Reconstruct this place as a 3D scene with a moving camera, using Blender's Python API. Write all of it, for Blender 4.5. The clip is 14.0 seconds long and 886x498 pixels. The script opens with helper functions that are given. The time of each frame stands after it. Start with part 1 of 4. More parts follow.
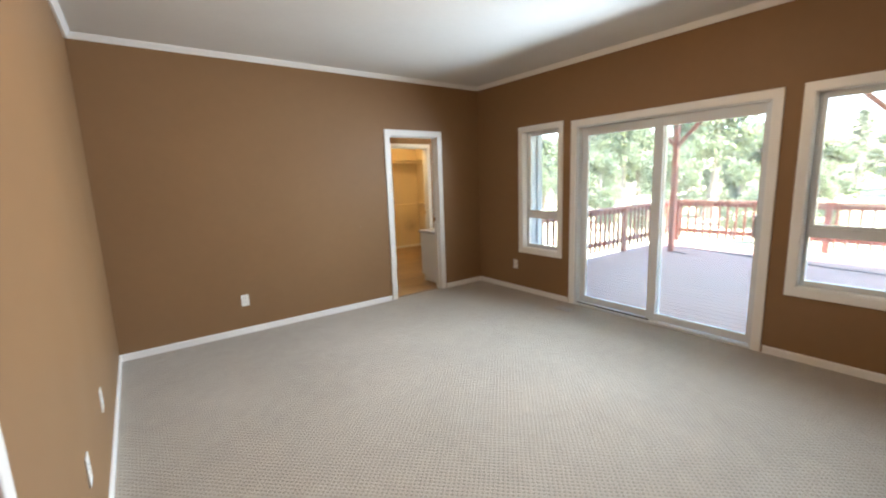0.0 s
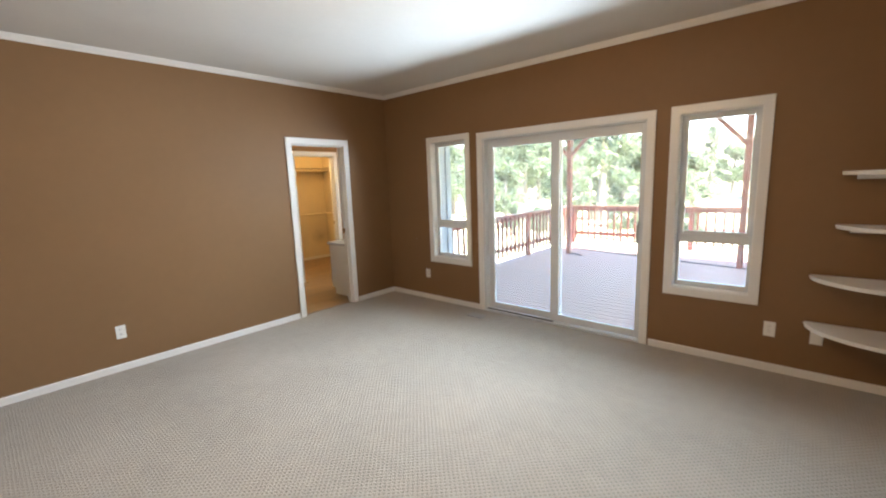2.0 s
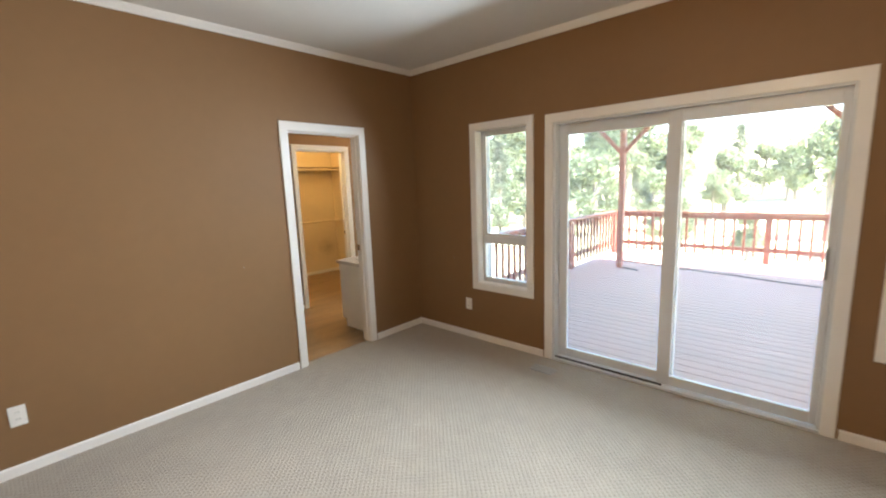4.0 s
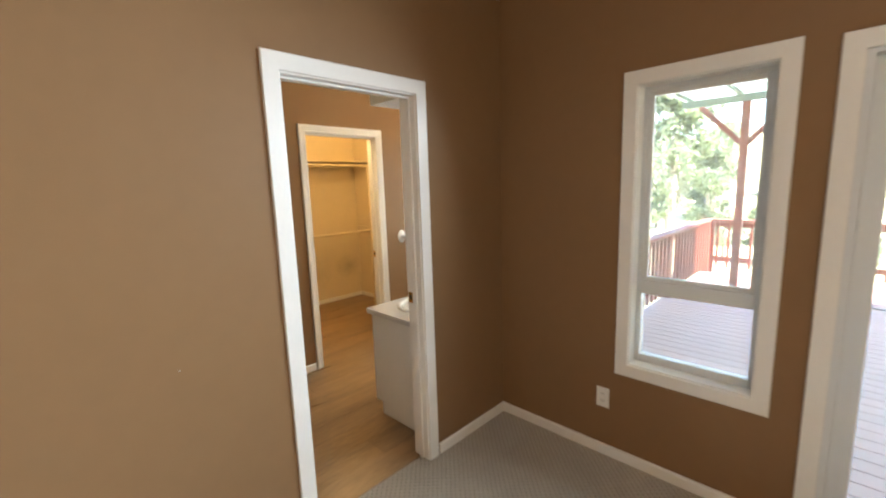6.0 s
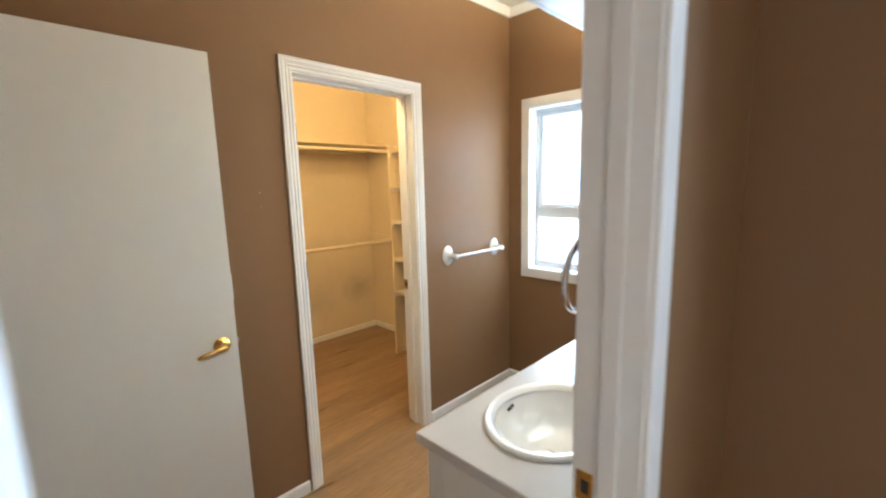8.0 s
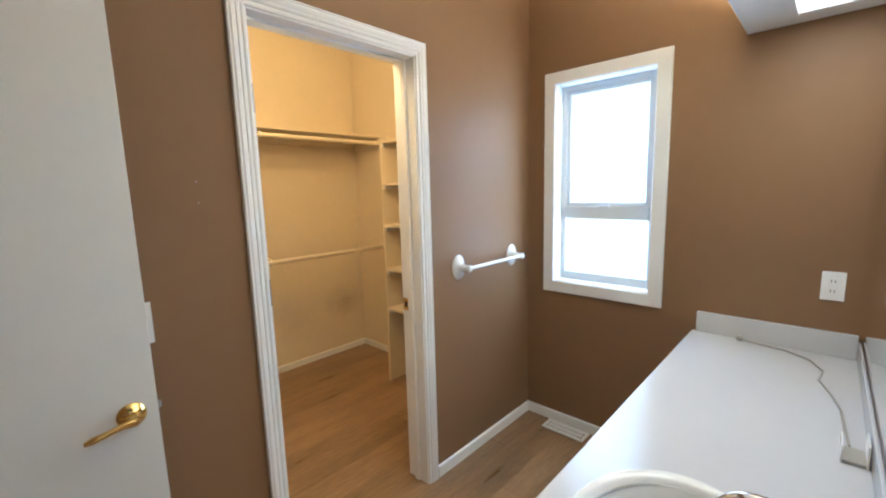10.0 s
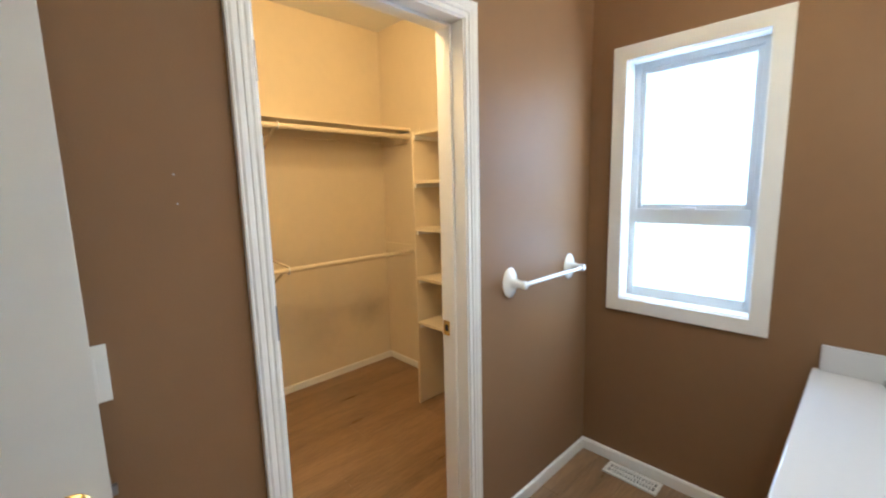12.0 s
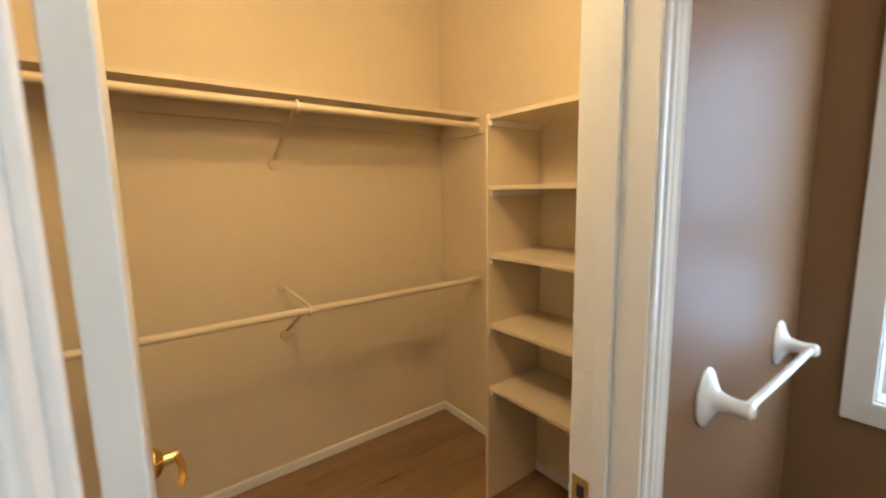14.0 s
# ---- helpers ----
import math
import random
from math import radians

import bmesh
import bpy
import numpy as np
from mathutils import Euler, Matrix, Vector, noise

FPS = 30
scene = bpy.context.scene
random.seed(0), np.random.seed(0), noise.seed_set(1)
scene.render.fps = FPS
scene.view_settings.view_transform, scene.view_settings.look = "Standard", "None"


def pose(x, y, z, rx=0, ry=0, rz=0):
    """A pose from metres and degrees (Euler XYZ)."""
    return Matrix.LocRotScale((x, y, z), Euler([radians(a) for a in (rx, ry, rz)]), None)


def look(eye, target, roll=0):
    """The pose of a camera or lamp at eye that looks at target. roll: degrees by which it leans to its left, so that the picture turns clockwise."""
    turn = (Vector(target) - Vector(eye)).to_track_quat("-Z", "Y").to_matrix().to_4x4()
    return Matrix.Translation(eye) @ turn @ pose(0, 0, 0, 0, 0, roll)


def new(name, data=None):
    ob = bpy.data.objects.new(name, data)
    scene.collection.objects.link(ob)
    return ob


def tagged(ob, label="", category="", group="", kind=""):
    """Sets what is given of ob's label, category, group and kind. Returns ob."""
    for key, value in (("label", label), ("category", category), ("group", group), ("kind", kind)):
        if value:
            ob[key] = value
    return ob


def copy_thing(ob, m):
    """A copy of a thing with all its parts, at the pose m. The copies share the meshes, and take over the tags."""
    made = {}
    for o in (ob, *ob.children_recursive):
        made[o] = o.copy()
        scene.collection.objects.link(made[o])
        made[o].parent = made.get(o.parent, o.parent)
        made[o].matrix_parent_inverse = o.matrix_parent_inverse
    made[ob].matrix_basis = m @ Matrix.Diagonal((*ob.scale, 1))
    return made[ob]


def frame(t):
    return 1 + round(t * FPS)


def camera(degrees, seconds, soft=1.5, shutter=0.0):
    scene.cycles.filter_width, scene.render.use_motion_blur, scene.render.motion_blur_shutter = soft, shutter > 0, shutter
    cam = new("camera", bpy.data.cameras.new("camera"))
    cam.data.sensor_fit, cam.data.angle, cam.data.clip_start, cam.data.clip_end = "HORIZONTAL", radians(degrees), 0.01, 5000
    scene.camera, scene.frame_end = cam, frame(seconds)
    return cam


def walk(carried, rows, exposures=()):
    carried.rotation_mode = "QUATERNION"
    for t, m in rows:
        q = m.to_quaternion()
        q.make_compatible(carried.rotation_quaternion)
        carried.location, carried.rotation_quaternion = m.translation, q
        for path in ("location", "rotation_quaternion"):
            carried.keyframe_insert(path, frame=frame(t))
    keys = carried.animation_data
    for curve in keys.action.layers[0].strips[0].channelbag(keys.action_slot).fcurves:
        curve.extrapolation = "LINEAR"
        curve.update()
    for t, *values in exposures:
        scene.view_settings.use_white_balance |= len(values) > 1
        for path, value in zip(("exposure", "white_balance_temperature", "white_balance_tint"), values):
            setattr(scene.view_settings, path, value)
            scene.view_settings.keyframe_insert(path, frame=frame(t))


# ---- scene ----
cam = camera(94.0, 14.0, soft=2.1, shutter=0.4)
PATH = [
    (0, (0.009, 0.047, 1.478), (1.179, 1.635, 1.147), -2.0),
    (0.5, (0.027, 0.043, 1.461), (1.347, 1.51, 1.134), -2.2),
    (1, (0.046, 0.031, 1.457), (1.452, 1.416, 1.135), -2.1),
    (1.5, (0.056, 0.021, 1.488), (1.506, 1.36, 1.165), -2.2),
    (2, (0.07, 0.086, 1.536), (1.549, 1.393, 1.215), -2.1),
    (4.5, (1.1, 1.657, 1.556), (2.539, 3.01, 1.241), -2.1),
    (5, (1.342, 2.064, 1.571), (2.765, 3.433, 1.255), -2.1),
    (5.5, (1.55, 2.476, 1.557), (2.966, 3.855, 1.249), -2.0),
    (6, (1.784, 2.89, 1.57), (3.191, 4.278, 1.261), -1.9),
    (6.5, (2.033, 3.244, 1.544), (3.438, 4.635, 1.243), -1.8),
    (7, (2.204, 3.584, 1.529), (3.599, 4.987, 1.231), -2.0),
    (7.5, (2.38, 3.957, 1.514), (3.779, 5.355, 1.216), -1.7),
    (8, (2.578, 4.284, 1.511), (3.98, 5.678, 1.207), -1.5),
    (8.5, (2.737, 4.546, 1.504), (4.141, 5.938, 1.203), -1.7),
    (9, (2.835, 4.661, 1.486), (4.261, 6.03, 1.188), -1.7),
    (11.5, (2.988, 4.949, 1.451), (4.438, 6.297, 1.166), -1.5),
    (12, (3.096, 5.087, 1.456), (4.466, 6.515, 1.169), -1.4),
    (12.5, (3.215, 5.237, 1.463), (4.52, 6.726, 1.18), -1.3),
    (13, (3.323, 5.477, 1.475), (4.592, 6.997, 1.196), -1.3),
    (13.5, (3.432, 5.657, 1.472), (4.68, 7.195, 1.199), -1.1),
    (14, (3.549, 5.794, 1.49), (4.745, 7.374, 1.216), -1.0),
]
walk(cam, [(t, look(eye, target, roll)) for t, eye, target, roll in PATH], [(0, 3.4, 6150, 9), (2, 3.42, 6150, 9), (5.5, 3.5, 6500, 9), (7.2, 3.9, 5600, 5), (8.0, 3.8, 5300, 6), (9, 3.55, 4950, 7), (11.5, 3.62, 4950, 7), (14, 3.33, 5050, 8)])

# ---- world, sun, exposure ----
world = bpy.data.worlds.new("sky")
scene.world = world
world.use_nodes = True
wn = world.node_tree.nodes
sky = wn.new("ShaderNodeTexSky")
sky.sky_type, sky.sun_disc = "NISHITA", False
sky.sun_elevation, sky.sun_rotation = radians(58), radians(187)
wn["Background"].inputs["Strength"].default_value = 0.15
world.node_tree.links.new(sky.outputs[0], wn["Background"].inputs["Color"])

sun_data = bpy.data.lights.new("sun", "SUN")
sun_data.energy, sun_data.angle, sun_data.color = 5.0, radians(0.5), (1.0, 0.95, 0.87)
sun = new("sun", sun_data)
sun.matrix_world = look((-0.12 * 20, -0.99 * 20, 1.6 * 20), (0, 0, 0))


def point_lamp(name, place, watts, colour, radius):
    d = bpy.data.lights.new(name, "POINT")
    d.energy, d.color, d.shadow_soft_size = watts, colour, radius
    ob = new(name, d)
    ob.location = place
    return ob


WARM = (1.0, 0.66, 0.34)
BED_LAMP, CLOSET_LAMP = (1.30, 1.55), (3.95, 6.50)
point_lamp("bedroom_bulb", (*BED_LAMP, 2.42), 4.0, (1.0, 0.64, 0.32), 0.15)
point_lamp("closet_bulb", (*CLOSET_LAMP, 2.34), 3.6, (1.0, 0.62, 0.24), 0.12)
tube_data = bpy.data.lights.new("vanity_tubes", "AREA")
tube_data.shape, tube_data.size, tube_data.size_y = "RECTANGLE", 1.1, 0.2
tube_data.energy, tube_data.color = 0.6, (1.0, 0.85, 0.62)
tubes = new("vanity_tubes", tube_data)
tubes.matrix_world = pose(4.33, 4.79, 2.062)
up_data = tube_data.copy()
up_data.energy, up_data.color = 4.2, (1.0, 0.82, 0.50)
tubes_up = new("vanity_tubes_up", up_data)
tubes_up.matrix_world = pose(4.33, 4.79, 2.10, 180)

# lamps added to stand in for sky light: thin strips under the bedroom's window heads, sheets just inside the frosted
# panes
SKY_BLUE = (0.76, 0.88, 1.0)


def sky_lamp(name, place, wide, high, watts, tilt, spread=180):
    d = bpy.data.lights.new(name, "AREA")
    d.shape, d.size, d.size_y = "RECTANGLE", wide, high
    d.energy, d.color, d.spread = watts, SKY_BLUE, radians(spread)
    new(name, d).matrix_world = Matrix.Translation(place) @ pose(0, 0, 0, 0, 0, 90) @ pose(0, 0, 0, tilt)


sky_lamp("patio_door_sky", (3.957, 2.02, 1.986), 1.66, 0.008, 8.4, 74, 128)
sky_lamp("window_sky_north", (3.957, 3.40, 2.007), 0.50, 0.008, 1.8, 72, 128)
sky_lamp("window_sky_south", (3.957, 0.64, 1.995), 0.50, 0.008, 1.8, 72, 128)
sky_lamp("bathroom_window_sky_upper", (5.211, 5.666, 1.6635), 0.418, 0.605, 0.42, 90)
sky_lamp("bathroom_window_sky_lower", (5.211, 5.666, 1.110), 0.462, 0.318, 0.25, 90)

# ---- materials ----


def mat(name, colour, rough=0.5, metal=0.0, vary=0.12, scale=6.0, bump=0.0, bump_scale=120.0, spread=0.0, stretch=(1, 1, 1), coat=0.0):
    """Paint, wood, plastic or metal with blotches at two scales, fine relief, and a shift from piece to piece."""
    m = bpy.data.materials.new(name)
    m.use_nodes = True
    nt = m.node_tree
    n, link = nt.nodes, nt.links.new
    b = n["Principled BSDF"]
    b.inputs["Roughness"].default_value = rough
    b.inputs["Metallic"].default_value = metal
    b.inputs["Coat Weight"].default_value = coat
    tc = n.new("ShaderNodeTexCoord")
    mp = n.new("ShaderNodeMapping")
    mp.inputs["Scale"].default_value = stretch
    geo = n.new("ShaderNodeNewGeometry")
    link(geo.outputs["Position"], mp.inputs["Vector"])
    big, fine = n.new("ShaderNodeTexNoise"), n.new("ShaderNodeTexNoise")
    big.inputs["Scale"].default_value, big.inputs["Detail"].default_value = scale, 5
    fine.inputs["Scale"].default_value, fine.inputs["Detail"].default_value = scale * 11, 4
    link(mp.outputs[0], big.inputs["Vector"])
    link(mp.outputs[0], fine.inputs["Vector"])
    mix = n.new("ShaderNodeMath")
    mix.operation = "MULTIPLY_ADD"
    link(fine.outputs["Fac"], mix.inputs[0])
    mix.inputs[1].default_value = 0.5
    link(big.outputs["Fac"], mix.inputs[2])
    ramp = n.new("ShaderNodeMapRange")
    ramp.inputs["From Min"].default_value, ramp.inputs["From Max"].default_value = 0.45, 1.05
    ramp.inputs["To Min"].default_value, ramp.inputs["To Max"].default_value = 1 - vary, 1 + vary
    link(mix.outputs[0], ramp.inputs["Value"])
    value = ramp.outputs[0]
    if spread:
        info = n.new("ShaderNodeObjectInfo")
        rr = n.new("ShaderNodeMapRange")
        rr.inputs["To Min"].default_value, rr.inputs["To Max"].default_value = 1 - spread, 1 + spread
        link(info.outputs["Random"], rr.inputs["Value"])
        mm = n.new("ShaderNodeMath")
        mm.operation = "MULTIPLY"
        link(value, mm.inputs[0])
        link(rr.outputs[0], mm.inputs[1])
        value = mm.outputs[0]
    tint = n.new("ShaderNodeVectorMath")
    tint.operation = "SCALE"
    tint.inputs[0].default_value = colour
    link(value, tint.inputs["Scale"])
    link(tint.outputs[0], b.inputs["Base Color"])
    r2 = n.new("ShaderNodeMapRange")
    r2.inputs["To Min"].default_value, r2.inputs["To Max"].default_value = max(0.02, rough - 0.08 * (rough > 0.1)), min(1, rough + 0.08)
    link(big.outputs["Fac"], r2.inputs["Value"])
    link(r2.outputs[0], b.inputs["Roughness"])
    if bump:
        bn = n.new("ShaderNodeTexNoise")
        bn.inputs["Scale"].default_value, bn.inputs["Detail"].default_value = bump_scale, 3
        link(mp.outputs[0], bn.inputs["Vector"])
        bu = n.new("ShaderNodeBump")
        bu.inputs["Strength"].default_value, bu.inputs["Distance"].default_value = bump, 0.002
        link(bn.outputs["Fac"], bu.inputs["Height"])
        link(bu.outputs[0], b.inputs["Normal"])
    return m


M_WALL = mat("brown_wall_paint", (0.242, 0.142, 0.069), 0.48, vary=0.04, scale=1.4, bump=0.25, bump_scale=190)
M_WALL.node_tree.nodes["Principled BSDF"].inputs["Specular IOR Level"].default_value = 0.20
M_CEIL = mat("ceiling_paint", (0.72, 0.70, 0.65), 0.8, vary=0.03, scale=2, bump=0.5, bump_scale=260)
M_TRIM = mat("white_trim_paint", (0.80, 0.79, 0.76), 0.35, vary=0.03, scale=5, bump=0.08, bump_scale=60)
M_DOOR = mat("off_white_door_paint", (0.74, 0.73, 0.69), 0.42, vary=0.03, scale=1.5, bump=0.1, bump_scale=90)
M_VINYL = mat("white_window_vinyl", (0.65, 0.68, 0.70), 0.35, vary=0.03, scale=5)
M_PLASTIC = mat("white_switch_plastic", (0.82, 0.81, 0.77), 0.3, vary=0.02)
M_DARK = mat("dark_slot", (0.03, 0.03, 0.03), 0.6, vary=0.1)
M_COUNTER = mat("white_laminate", (0.57, 0.57, 0.575), 0.22, vary=0.02, scale=3)
M_CABINET = mat("white_cabinet_paint", (0.78, 0.79, 0.77), 0.35, vary=0.03, scale=3)
M_CERAMIC = mat("white_ceramic", (0.84, 0.84, 0.82), 0.08, vary=0.01, coat=0.5)
M_CHROME = mat("chrome", (0.72, 0.72, 0.74), 0.07, 1.0, vary=0.02)
M_STEEL = mat("grey_steel", (0.42, 0.42, 0.43), 0.35, 1.0, vary=0.08)
M_BRASS = mat("polished_brass", (0.78, 0.55, 0.18), 0.16, 1.0, vary=0.06, scale=30)
M_MIRROR = mat("mirror_silver", (0.9, 0.91, 0.9), 0.03, 1.0, vary=0.0)
M_DECK = mat("weathered_red_brown_decking", (0.30, 0.175, 0.150), 0.6, vary=0.22, scale=2.5, bump=0.5, bump_scale=60, spread=0.12, stretch=(6, 0.7, 6))
M_RAIL = mat("red_brown_stain", (0.21, 0.055, 0.034), 0.55, vary=0.22, scale=5, bump=0.4, bump_scale=50, spread=0.10)
M_SIDING = mat("blue_grey_siding", (0.34, 0.39, 0.46), 0.6, vary=0.05, scale=3)
M_PLANK = mat("oak_vinyl_plank", (0.27, 0.168, 0.083), 0.30, vary=0.42, scale=1.7, bump=0.25, bump_scale=30, spread=0.10, stretch=(0.7, 4.5, 4.5))
M_BARK = mat("bark", (0.26, 0.21, 0.17), 0.9, vary=0.3, scale=8, bump=0.8, bump_scale=20)
M_REDWOOD = mat("red_brown_door_wood", (0.26, 0.09, 0.04), 0.4, vary=0.3, scale=3, stretch=(8, 8, 0.7))
M_GROUND = mat("dry_grass_ground", (0.36, 0.34, 0.20), 0.95, vary=0.35, scale=0.8, bump=0.8, bump_scale=15)
M_CABLE = mat("grey_cord", (0.36, 0.34, 0.30), 0.5, vary=0.05)
M_HOSE = mat("dark_rubber_cable", (0.045, 0.04, 0.045), 0.6, vary=0.1)


def leaf_mat(name, colour):
    m = mat(name, colour, 0.55, vary=0.35, scale=1.5)
    nt = m.node_tree
    geo = nt.nodes.new("ShaderNodeNewGeometry")
    rr = nt.nodes.new("ShaderNodeMapRange")
    rr.inputs["To Min"].default_value, rr.inputs["To Max"].default_value = 0.55, 1.5
    nt.links.new(geo.outputs["Random Per Island"], rr.inputs["Value"])
    tr = nt.nodes.new("ShaderNodeBsdfTranslucent")
    sc = nt.nodes.new("ShaderNodeVectorMath")
    sc.operation = "SCALE"
    sc.inputs[0].default_value = (colour[0] * 1.5, colour[1] * 1.5, colour[2])
    nt.links.new(rr.outputs[0], sc.inputs["Scale"])
    nt.links.new(sc.outputs[0], tr.inputs["Color"])
    mx = nt.nodes.new("ShaderNodeMixShader")
    mx.inputs[0].default_value = 0.6
    nt.links.new(nt.nodes["Principled BSDF"].outputs[0], mx.inputs[1])
    nt.links.new(tr.outputs[0], mx.inputs[2])
    nt.links.new(mx.outputs[0], nt.nodes["Material Output"].inputs["Surface"])
    return m


M_LEAF = leaf_mat("broadleaf_green", (0.17, 0.20, 0.15))
M_NEEDLE = leaf_mat("conifer_green", (0.13, 0.15, 0.13))


def sheet_mat():
    """Pale translucent corrugated sheet."""
    m = mat("pale_green_plastic_sheet", (0.50, 0.56, 0.52), 0.4, vary=0.08, scale=2)
    nt = m.node_tree
    tr = nt.nodes.new("ShaderNodeBsdfTranslucent")
    tr.inputs["Color"].default_value = (0.27, 0.33, 0.30, 1)
    mx = nt.nodes.new("ShaderNodeMixShader")
    mx.inputs[0].default_value = 0.75
    nt.links.new(nt.nodes["Principled BSDF"].outputs[0], mx.inputs[1])
    nt.links.new(tr.outputs[0], mx.inputs[2])
    nt.links.new(mx.outputs[0], nt.nodes["Material Output"].inputs["Surface"])
    return m


M_SHEET = sheet_mat()


def glass_mat(name, rough):
    m = bpy.data.materials.new(name)
    m.use_nodes = True
    b = m.node_tree.nodes["Principled BSDF"]
    b.inputs["Base Color"].default_value = (0.96, 0.98, 0.97, 1)
    b.inputs["Transmission Weight"].default_value = 1.0
    b.inputs["Roughness"].default_value = rough
    b.inputs["IOR"].default_value = 1.45
    return m


M_GLASS = glass_mat("glare_veiled_glass", 0.0)
# translucent veil mixed into the panes imitates the glare that washes out the view
gt = M_GLASS.node_tree
veil_film = gt.nodes.new("ShaderNodeBsdfTranslucent")
veil_film.inputs["Color"].default_value = (0.9, 0.92, 0.92, 1)
veil_noise = gt.nodes.new("ShaderNodeTexNoise")
veil_noise.inputs["Scale"].default_value, veil_noise.inputs["Detail"].default_value = 3, 6
amount = gt.nodes.new("ShaderNodeMapRange")
amount.inputs["To Min"].default_value, amount.inputs["To Max"].default_value = 0.05, 0.09
veil = gt.nodes.new("ShaderNodeMixShader")
gt.links.new(veil_noise.outputs["Fac"], amount.inputs["Value"])
gt.links.new(amount.outputs[0], veil.inputs[0])
gt.links.new(gt.nodes["Principled BSDF"].outputs[0], veil.inputs[1])
gt.links.new(veil_film.outputs[0], veil.inputs[2])
gt.links.new(veil.outputs[0], gt.nodes["Material Output"].inputs["Surface"])


def frosted_mat():
    m = bpy.data.materials.new("frosted_glass")
    m.use_nodes = True
    nt = m.node_tree
    b = nt.nodes["Principled BSDF"]
    b.inputs["Base Color"].default_value = (0.85, 0.88, 0.88, 1)
    b.inputs["Roughness"].default_value = 0.3
    tr = nt.nodes.new("ShaderNodeBsdfTranslucent")
    tr.inputs["Color"].default_value = (0.93, 0.96, 0.97, 1)
    mx = nt.nodes.new("ShaderNodeMixShader")
    mx.inputs[0].default_value = 0.9
    nt.links.new(b.outputs[0], mx.inputs[1])
    nt.links.new(tr.outputs[0], mx.inputs[2])
    nt.links.new(mx.outputs[0], nt.nodes["Material Output"].inputs["Surface"])
    return m


M_FROST = frosted_mat()


def glow_mat(name, colour, strength):
    m = bpy.data.materials.new(name)
    m.use_nodes = True
    b = m.node_tree.nodes["Principled BSDF"]
    b.inputs["Base Color"].default_value = (0.9, 0.9, 0.88, 1)
    b.inputs["Emission Color"].default_value = (*colour, 1)
    b.inputs["Emission Strength"].default_value = strength
    return m


M_DIFFUSER = glow_mat("lit_prismatic_diffuser", (1.0, 0.93, 0.8), 0.25)
M_DOME = glow_mat("lit_glass_dome", WARM, 0.3)


def carpet_mat():
    """Cut-and-loop carpet: small staggered dimples in straight rows, with soft traffic blotches."""
    m = mat("beige_loop_carpet", (0.360, 0.320, 0.264), 0.95, vary=0.15, scale=0.9)
    nt = m.node_tree
    n, link = nt.nodes, nt.links.new
    geo = n.new("ShaderNodeNewGeometry")
    sep = n.new("ShaderNodeSeparateXYZ")
    warp = n.new("ShaderNodeTexNoise")
    warp.inputs["Scale"].default_value = 9
    wv = n.new("ShaderNodeVectorMath")
    wv.operation = "MULTIPLY_ADD"
    wv.inputs[1].default_value = (0.008, 0.008, 0)
    link(geo.outputs["Position"], warp.inputs["Vector"])
    link(warp.outputs["Color"], wv.inputs[0])
    link(geo.outputs["Position"], wv.inputs[2])
    link(wv.outputs[0], sep.inputs[0])
    waves = []
    for axis, period in (("X", 0.034), ("Y", 0.034)):
        k = n.new("ShaderNodeMath")
        k.operation = "MULTIPLY"
        k.inputs[1].default_value = 2 * math.pi / period
        link(sep.outputs[axis], k.inputs[0])
        s = n.new("ShaderNodeMath")
        s.operation = "SINE"
        link(k.outputs[0], s.inputs[0])
        waves.append(s)
    p = n.new("ShaderNodeMath")
    p.operation = "MULTIPLY"
    link(waves[0].outputs[0], p.inputs[0])
    link(waves[1].outputs[0], p.inputs[1])
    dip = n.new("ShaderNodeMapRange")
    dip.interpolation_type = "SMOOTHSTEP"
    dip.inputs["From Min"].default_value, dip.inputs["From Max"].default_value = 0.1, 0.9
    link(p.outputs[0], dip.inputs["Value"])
    yarn = n.new("ShaderNodeTexNoise")
    yarn.inputs["Scale"].default_value, yarn.inputs["Detail"].default_value = 420, 3
    link(geo.outputs["Position"], yarn.inputs["Vector"])
    h = n.new("ShaderNodeMath")
    h.operation = "MULTIPLY_ADD"
    h.inputs[1].default_value = -1.4
    link(dip.outputs[0], h.inputs[0])
    link(yarn.outputs["Fac"], h.inputs[2])
    bu = n.new("ShaderNodeBump")
    bu.inputs["Strength"].default_value, bu.inputs["Distance"].default_value = 0.6, 0.004
    link(h.outputs[0], bu.inputs["Height"])
    b = n["Principled BSDF"]
    link(bu.outputs[0], b.inputs["Normal"])
    b.inputs["Sheen Weight"].default_value = 0.2
    # shade of the dimples put into the base colour, following the bump's dips
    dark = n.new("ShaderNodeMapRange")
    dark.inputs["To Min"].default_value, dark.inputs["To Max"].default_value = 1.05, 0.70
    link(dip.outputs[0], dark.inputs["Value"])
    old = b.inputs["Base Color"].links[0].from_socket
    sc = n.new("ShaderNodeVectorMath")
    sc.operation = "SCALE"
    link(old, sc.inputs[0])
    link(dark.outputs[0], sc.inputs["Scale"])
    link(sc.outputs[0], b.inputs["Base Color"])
    return m


M_CARPET = carpet_mat()


